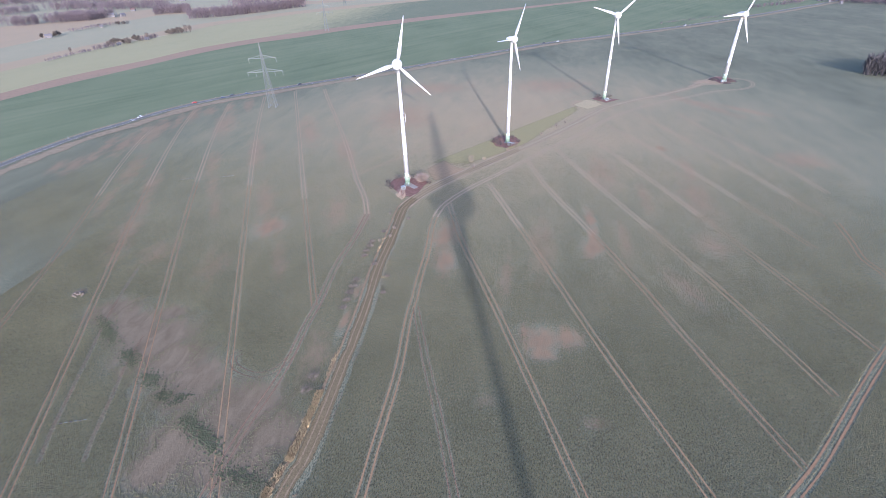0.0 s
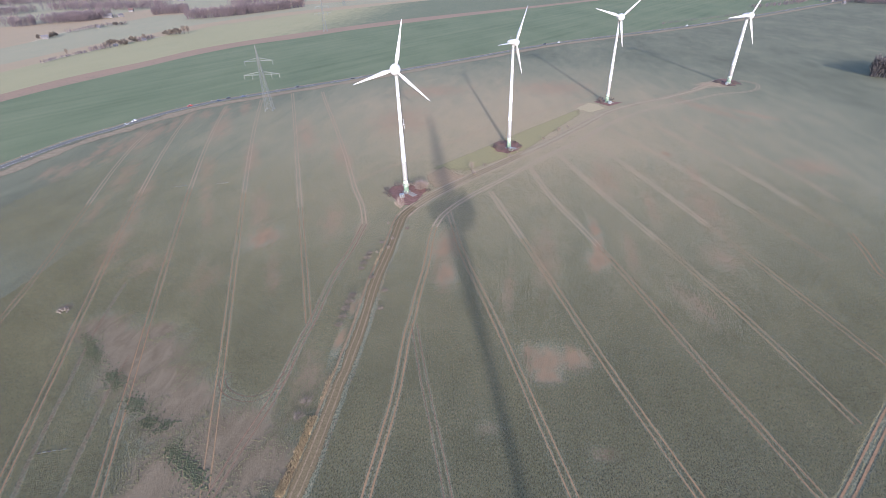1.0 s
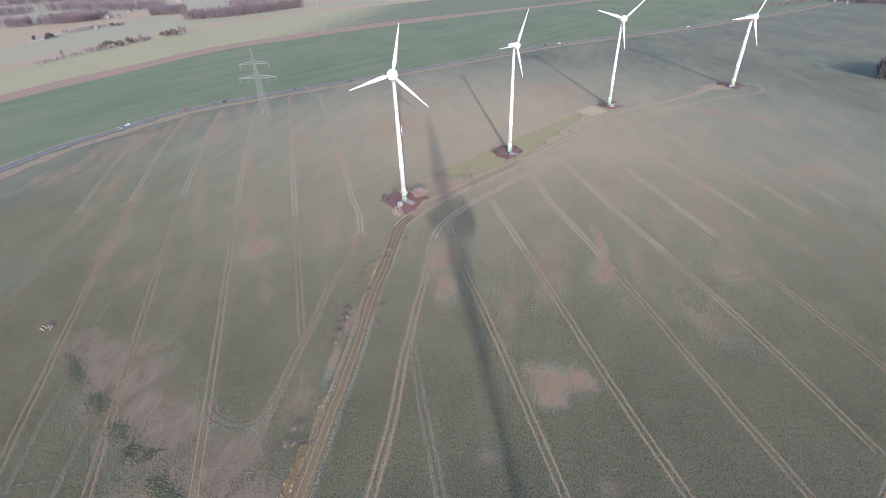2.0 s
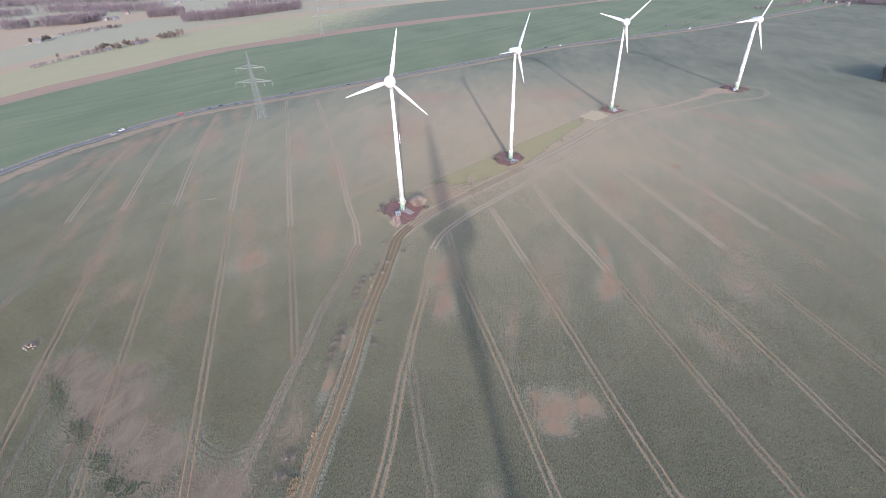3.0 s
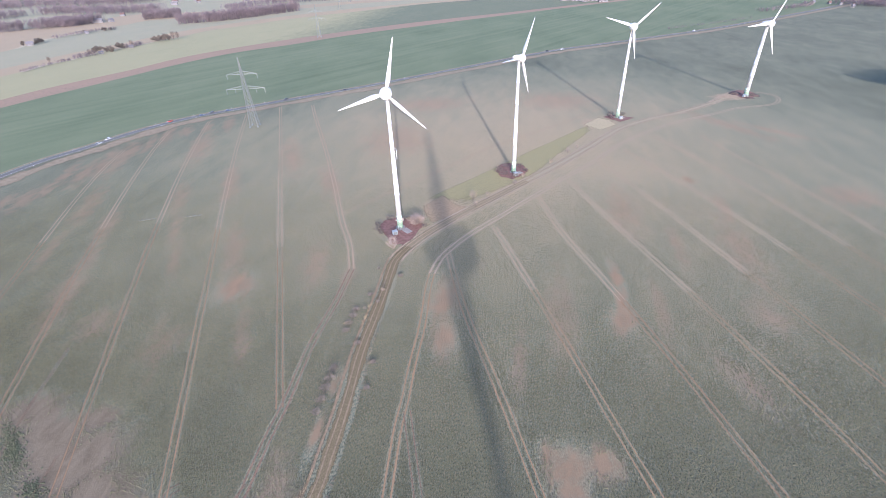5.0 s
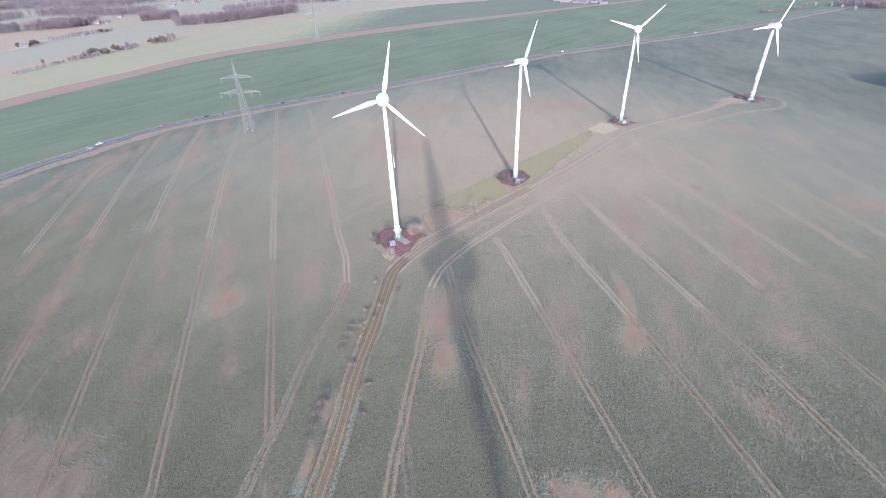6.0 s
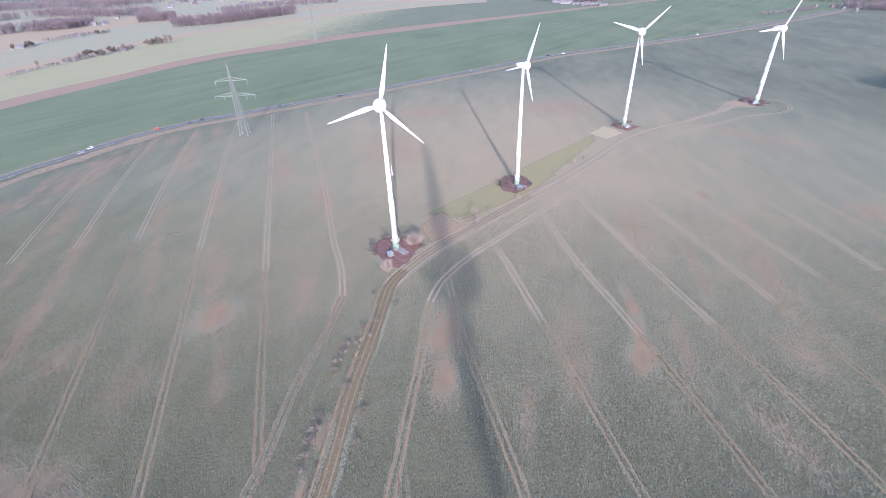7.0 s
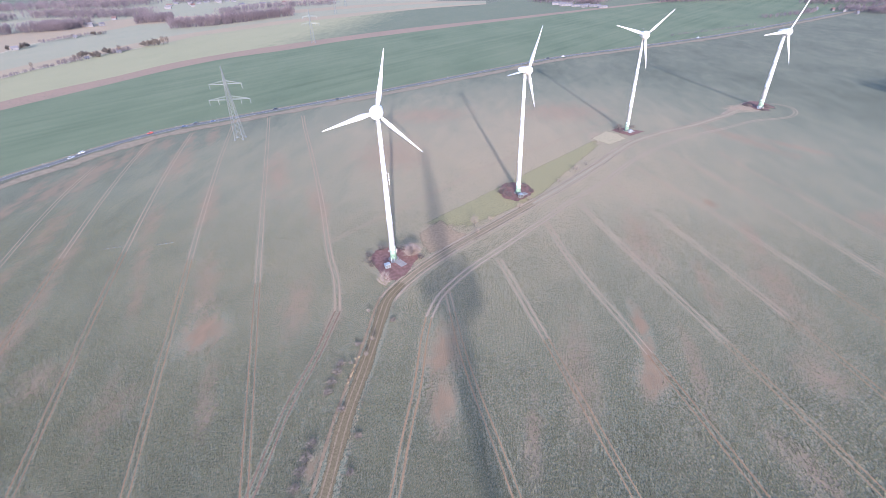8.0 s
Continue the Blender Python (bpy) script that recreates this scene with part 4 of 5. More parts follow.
def pylon(x, y, rz, label):
    root = tagged(new("lattice_pylon"), label, "pylon", "power line pylons")
    H, LO, UP = 53.5, 30.0, 41.0

    def half(z):
        return 3.2 + (1.4 - 3.2) * z / LO if z < LO else 1.4 * (1 - (z - LO) / (H - LO)) + 0.12
    for sx, sy in ((-1, -1), (1, -1), (1, 1), (-1, 1)):
        bm = bmesh.new()
        zs = [0, LO, UP, H]
        for a, b in zip(zs, zs[1:]):
            beam(bm, (sx * half(a), sy * half(a), a), (sx * half(b), sy * half(b), b), 0.34 if a < LO else 0.24)
        part("leg", bm, "steel", root)
        bm = bmesh.new()
        box(bm, (1.3, 1.3, 0.9), (sx * 3.2, sy * 3.2, 0.3), bevel=0.06)
        part("footing", bm, "steel", root)
    bm = bmesh.new()
    z = 0.0
    while z < H - 2:
        h = max(1.3, half(z) * 1.55)
        z2 = min(z + h, H)
        for i, (sx, sy) in enumerate(((-1, -1), (1, -1), (1, 1), (-1, 1))):
            tx, ty = ((1, -1), (1, 1), (-1, 1), (-1, -1))[i]
            beam(bm, (sx * half(z), sy * half(z), z), (tx * half(z2), ty * half(z2), z2), 0.16, 3)
            beam(bm, (tx * half(z), ty * half(z), z), (sx * half(z2), sy * half(z2), z2), 0.16, 3)
            beam(bm, (sx * half(z2), sy * half(z2), z2), (tx * half(z2), ty * half(z2), z2), 0.12, 3)
        z = z2
    part("bracing", bm, "steel", root)
    for zc, reach, drops in ((LO, 15.1, (14.9, 8.2)), (UP, 11.8, (11.6,))):
        bm = bmesh.new()
        h = half(zc)
        for s in (-1, 1):
            for q in (-1, 1):
                beam(bm, (s * h, q * h, zc), (s * reach, 0, zc), 0.24)
                beam(bm, (s * h, q * h, zc + 2.4), (s * reach, 0, zc + 0.1), 0.2)
            for i in range(1, 6):
                f = i / 6
                xx, yy = s * (h + (reach - h) * f), h * (1 - f)
                zt = zc + 2.4 * (1 - f)
                for q in (-1, 1):
                    beam(bm, (xx, q * yy, zc), (xx, q * yy, zt), 0.1, 3)
                beam(bm, (xx, -yy, zc), (xx, yy, zc), 0.1, 3)
        arm = part("crossarm", bm, "steel", root)
        for d in drops:
            for s in (-1, 1):
                bm = bmesh.new()
                lathe(bm, [(0.05, 0), (0.22, -0.3), (0.1, -0.6), (0.24, -0.9), (0.1, -1.3), (0.24, -1.7), (0.1, -2.1), (0.24, -2.5), (0.12, -3.2), (0.2, -3.6)][::-1], 8)
                ob = part("insulator", bm, "steel", arm, "hanging pale insulator string")
                ob.location = (s * d, 0, zc)
    root.matrix_world = pose(x, y, 0, 0, 0, rz)
    return root


first = pylon(-156, 158, 11.2, "grey lattice steel pylon with two crossarms beside the road")
for x, y in ((-287.8, 665), (-430, 1213), (-481, 1471)):
    copy_thing(first, pose(x, y, 0, 0, 0, 11.2))["label"] = "distant grey lattice steel pylon in the fields"


# ---- bare trees, shrubs and woods ----


def slivers(bases, tips, widths, rng):
    """Thin three-cornered twigs from bases to tips, as vertices and faces."""
    d = tips - bases
    side = np.cross(d, rng.normal(size=d.shape))
    side /= np.linalg.norm(side, axis=1, keepdims=True) + 1e-9
    w = widths[:, None] / 2
    v = np.stack([bases - side * w, bases + side * w, tips], 1).reshape(-1, 3)
    return v, np.arange(len(v)).reshape(-1, 3)


def crown_twigs(rng, n, h, r, low=0.25, width=0.12, reach=0.45):
    """Twigs that fill a rounded, uneven crown."""
    a = rng.uniform(0, 2 * np.pi, n)
    z = low + (1 - low) * rng.beta(1.6, 1.5, n)
    rad = r * np.sqrt(np.clip(1 - ((z - 0.58) / 0.46) ** 2, 0.05, 1)) * np.sqrt(rng.uniform(0, 1, n))
    rad *= 1 + 0.25 * np.sin(3 * a + h)
    b = np.stack([np.cos(a) * rad * 0.6, np.sin(a) * rad * 0.6, z * h * 0.92], 1)
    t = b + np.stack([np.cos(a) * r * reach, np.sin(a) * r * reach, np.full(n, h * reach * 0.55)], 1) * rng.uniform(0.4, 1.1, (n, 1)) + rng.normal(size=(n, 3)) * r * 0.12
    return slivers(b, t, np.full(n, width) * rng.uniform(0.6, 1.4, n), rng)


def bare_tree(x, y, h, r, seed, label, twig="twig", n=420, name="bare_tree", group="bare trees"):
    rng = np.random.default_rng(seed)
    root = tagged(new(name), label, "tree" if name == "bare_tree" else "shrub", group)
    bm = bmesh.new()
    if name == "bare_tree":
        beam(bm, (0, 0, -0.1), (0.1, 0.05, h * 0.4), h * 0.045, 7, h * 0.03)
        beam(bm, (0.1, 0.05, h * 0.4), (0, 0, h * 0.85), h * 0.03, 6, h * 0.008)
        stems = 7
        part("trunk", bm, "bark", root)
    else:
        stems = 9
        bm.free()
    for i in range(stems):
        a = 2 * math.pi * (i + rng.uniform(0, 0.6)) / stems
        z0 = h * rng.uniform(0.22, 0.5) if name == "bare_tree" else 0.0
        bm = bmesh.new()
        p = Vector((0, 0, z0))
        q = Vector((math.cos(a) * r * 0.45, math.sin(a) * r * 0.45, min(z0 + h * 0.28, h * 0.8)))
        e = Vector((math.cos(a) * r * 0.75, math.sin(a) * r * 0.75, min(z0 + h * 0.5, h * 0.95)))
        beam(bm, p, q, h * 0.018, 5, h * 0.011)
        beam(bm, q, e, h * 0.011, 4, h * 0.004)
        part("limb", bm, "bark" if twig == "twig" else twig, root)
    v, f = crown_twigs(rng, n, h, r, 0.25 if name == "bare_tree" else 0.08, 0.05 + 0.012 * h)
    mesh_object("crown", v, f, twig, root)
    root.matrix_world = pose(x, y, 0, 0, 0, float(rng.uniform(0, 360)))
    return root


def evergreen(x, y, h, r, seed, label, n=420, material="fir"):
    """A dense dark tree: trunk and a crown of small leaf clumps with gaps."""
    rng = np.random.default_rng(seed)
    root = tagged(new("dense_tree"), label, "tree", "dark trees")
    bm = bmesh.new()
    beam(bm, (0, 0, -0.1), (0, 0, h * 0.8), h * 0.05, 6, h * 0.01)
    part("trunk", bm, "bark", root)
    lobes = rng.normal(size=(9, 3)) * (r * 0.42, r * 0.42, h * 0.17) + (0, 0, h * 0.56)
    c = lobes[rng.integers(0, 9, n)]
    d = rng.normal(size=(n, 3))
    d /= np.linalg.norm(d, axis=1, keepdims=True)
    b = c + d * (r * 0.42, r * 0.42, h * 0.2) * rng.uniform(0.6, 1, (n, 1))
    v, f = slivers(b, b + rng.normal(size=(n, 3)) * r * 0.22 + (0, 0, 0.12 * r), np.full(n, r * 0.26), rng)
    v[:, 2] = np.clip(v[:, 2], 0.3, None)
    mesh_object("crown", v, f, material, root)
    root.matrix_world = pose(x, y, 0)
    return root


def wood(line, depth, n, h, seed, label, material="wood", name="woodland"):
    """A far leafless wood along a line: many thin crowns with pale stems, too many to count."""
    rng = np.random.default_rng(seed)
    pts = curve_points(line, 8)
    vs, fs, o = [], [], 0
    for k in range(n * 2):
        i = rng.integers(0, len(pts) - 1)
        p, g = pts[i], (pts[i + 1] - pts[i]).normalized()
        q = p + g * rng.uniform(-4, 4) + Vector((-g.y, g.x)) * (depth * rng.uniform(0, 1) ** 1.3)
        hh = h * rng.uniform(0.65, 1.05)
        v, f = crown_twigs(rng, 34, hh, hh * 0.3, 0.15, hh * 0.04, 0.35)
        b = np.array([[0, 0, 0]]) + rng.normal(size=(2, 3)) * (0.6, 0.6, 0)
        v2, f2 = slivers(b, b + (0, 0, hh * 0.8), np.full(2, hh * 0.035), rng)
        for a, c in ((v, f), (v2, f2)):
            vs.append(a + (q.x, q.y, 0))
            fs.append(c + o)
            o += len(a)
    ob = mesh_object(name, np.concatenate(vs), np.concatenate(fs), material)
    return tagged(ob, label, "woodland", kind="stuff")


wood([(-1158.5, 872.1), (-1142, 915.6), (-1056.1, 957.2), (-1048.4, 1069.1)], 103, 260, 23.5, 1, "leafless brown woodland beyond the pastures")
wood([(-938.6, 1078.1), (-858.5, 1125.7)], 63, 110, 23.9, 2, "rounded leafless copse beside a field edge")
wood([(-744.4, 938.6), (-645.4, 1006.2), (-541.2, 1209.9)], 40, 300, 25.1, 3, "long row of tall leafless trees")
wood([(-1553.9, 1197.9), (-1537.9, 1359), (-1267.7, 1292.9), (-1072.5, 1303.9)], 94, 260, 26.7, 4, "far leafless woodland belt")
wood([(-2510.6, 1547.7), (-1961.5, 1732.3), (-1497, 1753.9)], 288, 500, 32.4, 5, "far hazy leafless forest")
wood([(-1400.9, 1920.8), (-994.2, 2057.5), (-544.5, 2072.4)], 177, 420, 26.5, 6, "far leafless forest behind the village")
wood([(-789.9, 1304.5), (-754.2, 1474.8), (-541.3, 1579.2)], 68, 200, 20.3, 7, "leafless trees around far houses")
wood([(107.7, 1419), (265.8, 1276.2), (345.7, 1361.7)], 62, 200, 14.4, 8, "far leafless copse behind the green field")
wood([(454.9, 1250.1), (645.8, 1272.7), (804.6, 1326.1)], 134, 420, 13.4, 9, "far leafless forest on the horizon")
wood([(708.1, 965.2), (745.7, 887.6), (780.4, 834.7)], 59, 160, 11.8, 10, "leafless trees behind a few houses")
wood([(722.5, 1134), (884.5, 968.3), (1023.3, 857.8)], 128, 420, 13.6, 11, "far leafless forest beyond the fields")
wood([(410.1, 252.5), (423.4, 265.7), (447.7, 278.7)], 28, 110, 17.6, 12, "dark copse at the edge of the field", "copse", "copse")
wood([(-622.9, 492.9), (-608.6, 524.9)], 6, 24, 7.7, 13, "brown scrub along a field hedge", name="hedge")
wood([(-616.2, 393.9), (-620.9, 437.9), (-619.4, 481.7)], 6, 50, 5.1, 14, "low brown hedge along a meadow", name="hedge")
wood([(-606.9, 585.3), (-604.8, 625.9)], 8, 26, 7.7, 15, "brown scrub along a field hedge", name="hedge")
wood([(-889, 736.4), (-884, 819.5), (-855.8, 880.9)], 11, 60, 8.3, 16, "brown hedge with scattered bushes", name="hedge")
wood([(306.3, 657.1), (390.7, 708.7), (481.3, 769.1)], 2, 60, 4.0, 17, "row of small leafless roadside trees", name="roadside_trees")
wood([(534.6, 857.2), (644.1, 922.8), (686.8, 986.7)], 18, 80, 8, 18, "leafless trees along the far road", name="roadside_trees")

rs = random.Random(5)
for k, (x, y, h) in enumerate(((-636.4, 543.6, 14.3), (-631.1, 548.7, 16.8), (-620.8, 551.2, 14.2), (-612.1, 553.8, 15.5), (-619.3, 577.6, 16.8), (-614, 582.6, 12.9), (-609.1, 659.5, 16.8), (-602.1, 663.2, 18.1), (-593.6, 666.6, 16.7), (-586.5, 669.1, 15.4),
        (-874.3, 642.1, 13.8), (-860.4, 659.6, 15.2), (-870.2, 674.8, 13.8), (-877.4, 685.1, 12.5), (-871.9, 847.6, 15.3), (-861.3, 855.5, 13.9), (-889.3, 810.6, 12.5))):
    evergreen(x, y, h * 0.6, h * 0.3, 100 + k, "dark dense tree in a field hedge")
for k, (x, y, h) in enumerate(((-579.8, 673.8, 15.4), (-574.7, 678.7, 14.1), (-609.4, 599.8, 11.6), (-619, 514.7, 10.3), (-642, 461.1, 9.1))):
    bare_tree(x, y, h, h * 0.35, 200 + k, "leafless tree in a field hedge", n=260)

# shrubs round the turbine feet and along the lane
bare_tree(7.6, 3.4, 4.8, 4.9, 300, "pinkish rounded leafless shrub beside the turbine foot", "paletwig", 1500, "leafless_shrub", "shrubs")
for k, (x, y, h, r) in enumerate(((0.7, -19.5, 6.3, 3.4), (-10.3, -3.9, 2.5, 2.8), (-7.8, -6.8, 2.3, 2.1), (-11.5, 0.9, 2.1, 2.3), (1.6, 7.7, 2.3, 3.4), (12.1, 0.9, 1.8, 2.1), (-6.9, 7.1, 2.1, 3.2), (50.2, 65.5, 3.1, 3.6), (47.2, 72.4, 2.7, 3.1), (50.7, 77.8, 2.9, 2.9),
        (58.9, 78.3, 2.5, 2.7), (56.7, 62.8, 2.5, 2.3), (62.9, 71.5, 2.1, 2.1), (46.1, 68.8, 2.7, 2.7), (130.9, 183.3, 2.7, 3.1), (133.2, 188.5, 2.7, 2.7), (142.2, 187.8, 2.2, 2.6), (132.4, 179, 2, 2.5))):
    bare_tree(x, y, h, r, 310 + k, "low pinkish leafless shrub on red-brown soil", "paletwig" if k == 0 else "twig", 260, "leafless_shrub", "shrubs")
for k, (x, y, h) in enumerate(((33.7, 31.1, 6.8), (35.7, 23.3, 4.2), (41.3, 36.9, 3.1), (3.9, -51.5, 2.7), (3.7, -58.7, 2.3), (61.1, 60.9, 4.2), (56.1, 51.8, 4.2), (78.7, 84.5, 3.6), (90.7, 102.4, 4.6), (97.7, 111.4, 3.1),
        (-0.6, -62.7, 2.1), (-1.6, -36.9, 2.1))):
    bare_tree(x, y, h * 0.85, h * 0.45, 400 + k, "small leafless tree beside the farm lane", "scrub", 130)


for k, (x, y, h, r) in enumerate(((-3.9, -62.9, 1.6, 1.7), (-3.9, -66.5, 1.8, 1.9), (-4.5, -70.6, 1.5, 1.8), (-4.5, -74.6, 1.3, 1.7), (-2.7, -92.3, 1.7, 1.9), (-2.7, -96.3, 1.9, 2.1), (-2.7, -100.3, 1.6, 2.1), (-2.6, -104.8, 1.6, 1.9), (-2.6, -109.2, 1.3, 1.7), (-0.7, -53.7, 1.6, 1.4),
        (1.7, -80.3, 1.4, 1.4), (9.3, -88.5, 1.7, 1.3), (10.2, -99.1, 1.4, 1.3), (-1.4, -142.1, 1.5, 2.1), (-1.8, -147.4, 1.5, 1.9), (8.5, -40.5, 1.5, 1.3))):
    bare_tree(x, y, h * 0.6, r * 1.15, 500 + k, "low pinkish leafless scrub beside the farm lane", "scrub", 320, "leafless_shrub", "shrubs")


def tufts(name, spots, size, height, material, label, seed, category):
    """Low four-sided clumps of leaves, far too many to count."""
    rng = np.random.default_rng(seed)
    n = len(spots)
    a = rng.uniform(0, 2 * np.pi, n)[:, None] + np.arange(4) * np.pi / 2
    r = size * rng.uniform(0.55, 1.25, (n, 1)) * rng.uniform(0.7, 1.3, (n, 4)) / 2
    ring = np.stack([spots[:, :1] + np.cos(a) * r, spots[:, 1:2] + np.sin(a) * r, np.full((n, 4), 0.02)], 2)
    tip = np.stack([spots[:, 0] + rng.normal(0, size * 0.12, n), spots[:, 1] + rng.normal(0, size * 0.12, n), height * rng.uniform(0.5, 1.3, n)], 1)
    v = np.concatenate([ring, tip[:, None]], 1).reshape(-1, 3)
    o = (np.arange(n) * 5)[:, None]
    f = np.stack([np.concatenate([o + i, o + (i + 1) % 4, o + 4], 1) for i in range(4)], 1).reshape(-1, 3)
    me = bpy.data.meshes.new(name)
    me.vertices.add(len(v))
    me.vertices.foreach_set("co", v.ravel().astype(np.float32))
    me.loops.add(f.size)
    me.loops.foreach_set("vertex_index", f.ravel().astype(np.int32))
    me.polygons.add(len(f))
    me.polygons.foreach_set("loop_start", np.arange(0, f.size, 3, dtype=np.int32))
    me.polygons.foreach_set("loop_total", np.full(len(f), 3, dtype=np.int32))
    me.update(calc_edges=True)
    me.materials.append(M[material])
    return tagged(new(name, me), label, category, kind="stuff")


# where wheels and thin soil leave no plants
CELL, X0, Y0, NX, NY = 0.25, -272, -250, 2200, 1800
worn = np.zeros((NX, NY), bool)
for line, half in RUTS:
    for p, q in zip(line, line[1:]):
        for k in range(12):
            m = p.lerp(q, k / 12)
            i, j, w = int((m.x - X0) / CELL), int((m.y - Y0) / CELL), round(half / CELL)
            if 0 <= i < NX and 0 <= j < NY:
                worn[max(i - w, 0):i + w + 1, max(j - w, 0):j + w + 1] = True
rng = np.random.default_rng(11)


def spots_in(x0, x1, y0, y1, step, keep, at=(-130, 10, 150)):
    xs, ys = np.meshgrid(np.arange(x0, x1, step), np.arange(y0, y1, step))
    p = np.stack([xs.ravel(), ys.ravel()], 1) + rng.uniform(-0.36, 0.36, (xs.size, 2)) * step
    i = np.clip(((p - (X0, Y0)) / CELL).astype(int), 0, (NX - 1, NY - 1))
    ok = ~worn[i[:, 0], i[:, 1]] & (rng.uniform(0, 1, len(p)) < np.interp(p[:, 1], at, keep) * np.clip((262 - np.abs(p[:, 0])) / 60, 0, 1))
    x, y = p[:, 0], p[:, 1]
    soft = 0.35 * np.array([noise.noise((u * 0.12, v * 0.06, 0.0)) for u, v in p])
    gone = np.clip(np.maximum.reduce([cover(x, y, BARE), cover(x, y, SANDY), cover(x, y, DRY), 0.35 * cover(x, y, THIN)]) * (1 + soft * 2) + soft * 0.3, 0, 1)
    ok &= rng.uniform(0, 1, len(p)) > np.clip(gone * 1.25, 0, 1)
    for cx, cy in PADS:
        ok &= np.hypot(p[:, 0] - cx, p[:, 1] - cy) > 13
    return p[ok]


tufts("rape_plants", spots_in(-145, 195, -248, -48, 0.37, (0.0, 1.0, 1.0, 0.75, 0.0), (-248, -196, -130, -95, -50)), 0.36, 0.36, "leaf", "dense low blue-green rape plants", 1, "crop")
tufts("rape_plants", spots_in(-225, 240, -110, 60, 0.5, (0.0, 0.8, 0.45, 0.0), (-108, -55, 0, 58)), 0.42, 0.3, "leaf", "dense low blue-green rape plants", 6, "crop")
tufts("rape_plants", spots_in(-260, 260, -60, 172, 0.64, (0.0, 0.34, 0.24, 0.0), (-58, 20, 90, 170)), 0.42, 0.24, "thinleaf", "thinner low blue-green rape plants", 2, "crop")
weeds = []
for cx, cy, rx, ry, rot, n in ((-88, -126, 1.4, 4.4, 56, 110), (-82, -131, 1.8, 4.6, 56, 150), (-67, -140, 1.8, 4.6, 58, 130), (-53.4, -148.2, 2.0, 3.4, 58, 120), (-44.6, -153.7, 1.8, 2.6, 60, 80), (-38.5, -154, 1.3, 2.8, -40, 60),
                               (-30.8, -162, 1.7, 2.8, 58, 90), (-25, -165, 1.8, 4.4, 58, 150), (-20, -168, 1.4, 3.0, 58, 60), (-8, -175, 2.2, 7.0, 80, 170)):
    c, q = math.cos(radians(rot)), math.sin(radians(rot))
    for k in range(n * 2):
        u, v = rs.gauss(0, rx * 0.72), rs.gauss(0, ry * 0.68)
        weeds.append((cx + c * u - q * v, cy + q * u + c * v))
tufts("rape_plants", np.array(weeds), 0.62, 0.3, "lush", "dark lush clumps of rape plants on sandy soil", 4, "crop")

# pale dead grass along the lane edges
def along(line, d0, d1, n, gaps):
    out = []
    for i, p in enumerate(line[:-1]):
        g = (line[i + 1] - p).normalized()
        for k in range(n):
            if gaps and noise.noise((i * 0.23 + k * 0.02, d0, 3.0)) < gaps:
                continue
            q = p.lerp(line[i + 1], rs.random()) + Vector((g.y, -g.x)) * rs.uniform(d0, d1)
            out.append((q.x, q.y))
    return out


foot = upto(6)
edge_spots = along(lane_line[:foot], -4.0, -2.7, 7, 0.02) + along(lane_line[:foot], 2.6, 3.6, 5, 0.1) + along(lane_line[foot:], -3.4, -2.4, 4, 0.06) + along(lane_line[foot:], 2.4, 3.4, 4, 0.06)
tufts("dead_grass", np.array(edge_spots), 0.55, 0.35, "straw", "pale dead grass tussocks along the lane", 3, "grass")
reed_spots = along(lane_line[upto(-182):upto(-146)], -5.0, -2.7, 200, 0) + along(lane_line[upto(-146):upto(-120)], -4.2, -2.9, 60, 0.08) + along(lane_line[upto(-120):upto(-36)], -4.0, -2.9, 18, 0.16) + along(lane_line[upto(-110):upto(-30)], 2.7, 3.6, 9, 0.2)
feet = np.array([(*p, 0.05) for p in reed_spots])
lean = np.random.default_rng(5).normal(size=feet.shape) * (0.3, 0.3, 0.18) + (0.1, 0.05, 0.85)
rv, rf = slivers(feet, feet + lean, np.random.default_rng(6).uniform(0.1, 0.26, len(feet)), np.random.default_rng(7))
tagged(mesh_object("dead_reeds", rv, rf, "reed"), "bright band of tall dead reeds beside the lane", "reeds", kind="stuff")

# ---- small things on the fields ----
for k, (x, y, rz) in enumerate(((-137.5, -0.5, 22), (-114, 5, 22), (-65.1, -165.1, 16))):
    root = tagged(new("marker_row"), "short row of dark and pale marker boards in the crop", "marker row", "marker rows")
    root.matrix_world = pose(x, y, 0, 0, 0, rz)
    for i in range(6):
        bm = bmesh.new()
        box(bm, (0.9, 0.16, 0.34), (-3.3 + 1.3 * i, 0.1 * (i % 2), 0.17), bevel=0.02)
        part("board", bm, "steel" if i % 2 else "dark", root)

pile = tagged(new("stone_pile"), "small heap of pale field stones on bare soil", "stones")
pile.matrix_world = pose(-112.3, -111, 0.05)
for k in range(34):
    bm = bmesh.new()
    a, d, r = rs.uniform(0, 6.28), 1.9 * math.sqrt(rs.random()), rs.uniform(0.2, 0.5)
    bmesh.ops.create_icosphere(bm, subdivisions=2, radius=r)
    for v in bm.verts:
        v.co *= 1 + 0.28 * noise.noise(v.co * 1.6 / r + Vector((k, 0, 0)))
        v.co.z *= 0.7
    bmesh.ops.translate(bm, verts=bm.verts, vec=(math.cos(a) * d * 1.3, math.sin(a) * d, 0.25 + (0.5 if d < 1 else 0)))
    part("stone", bm, "stone", pile)

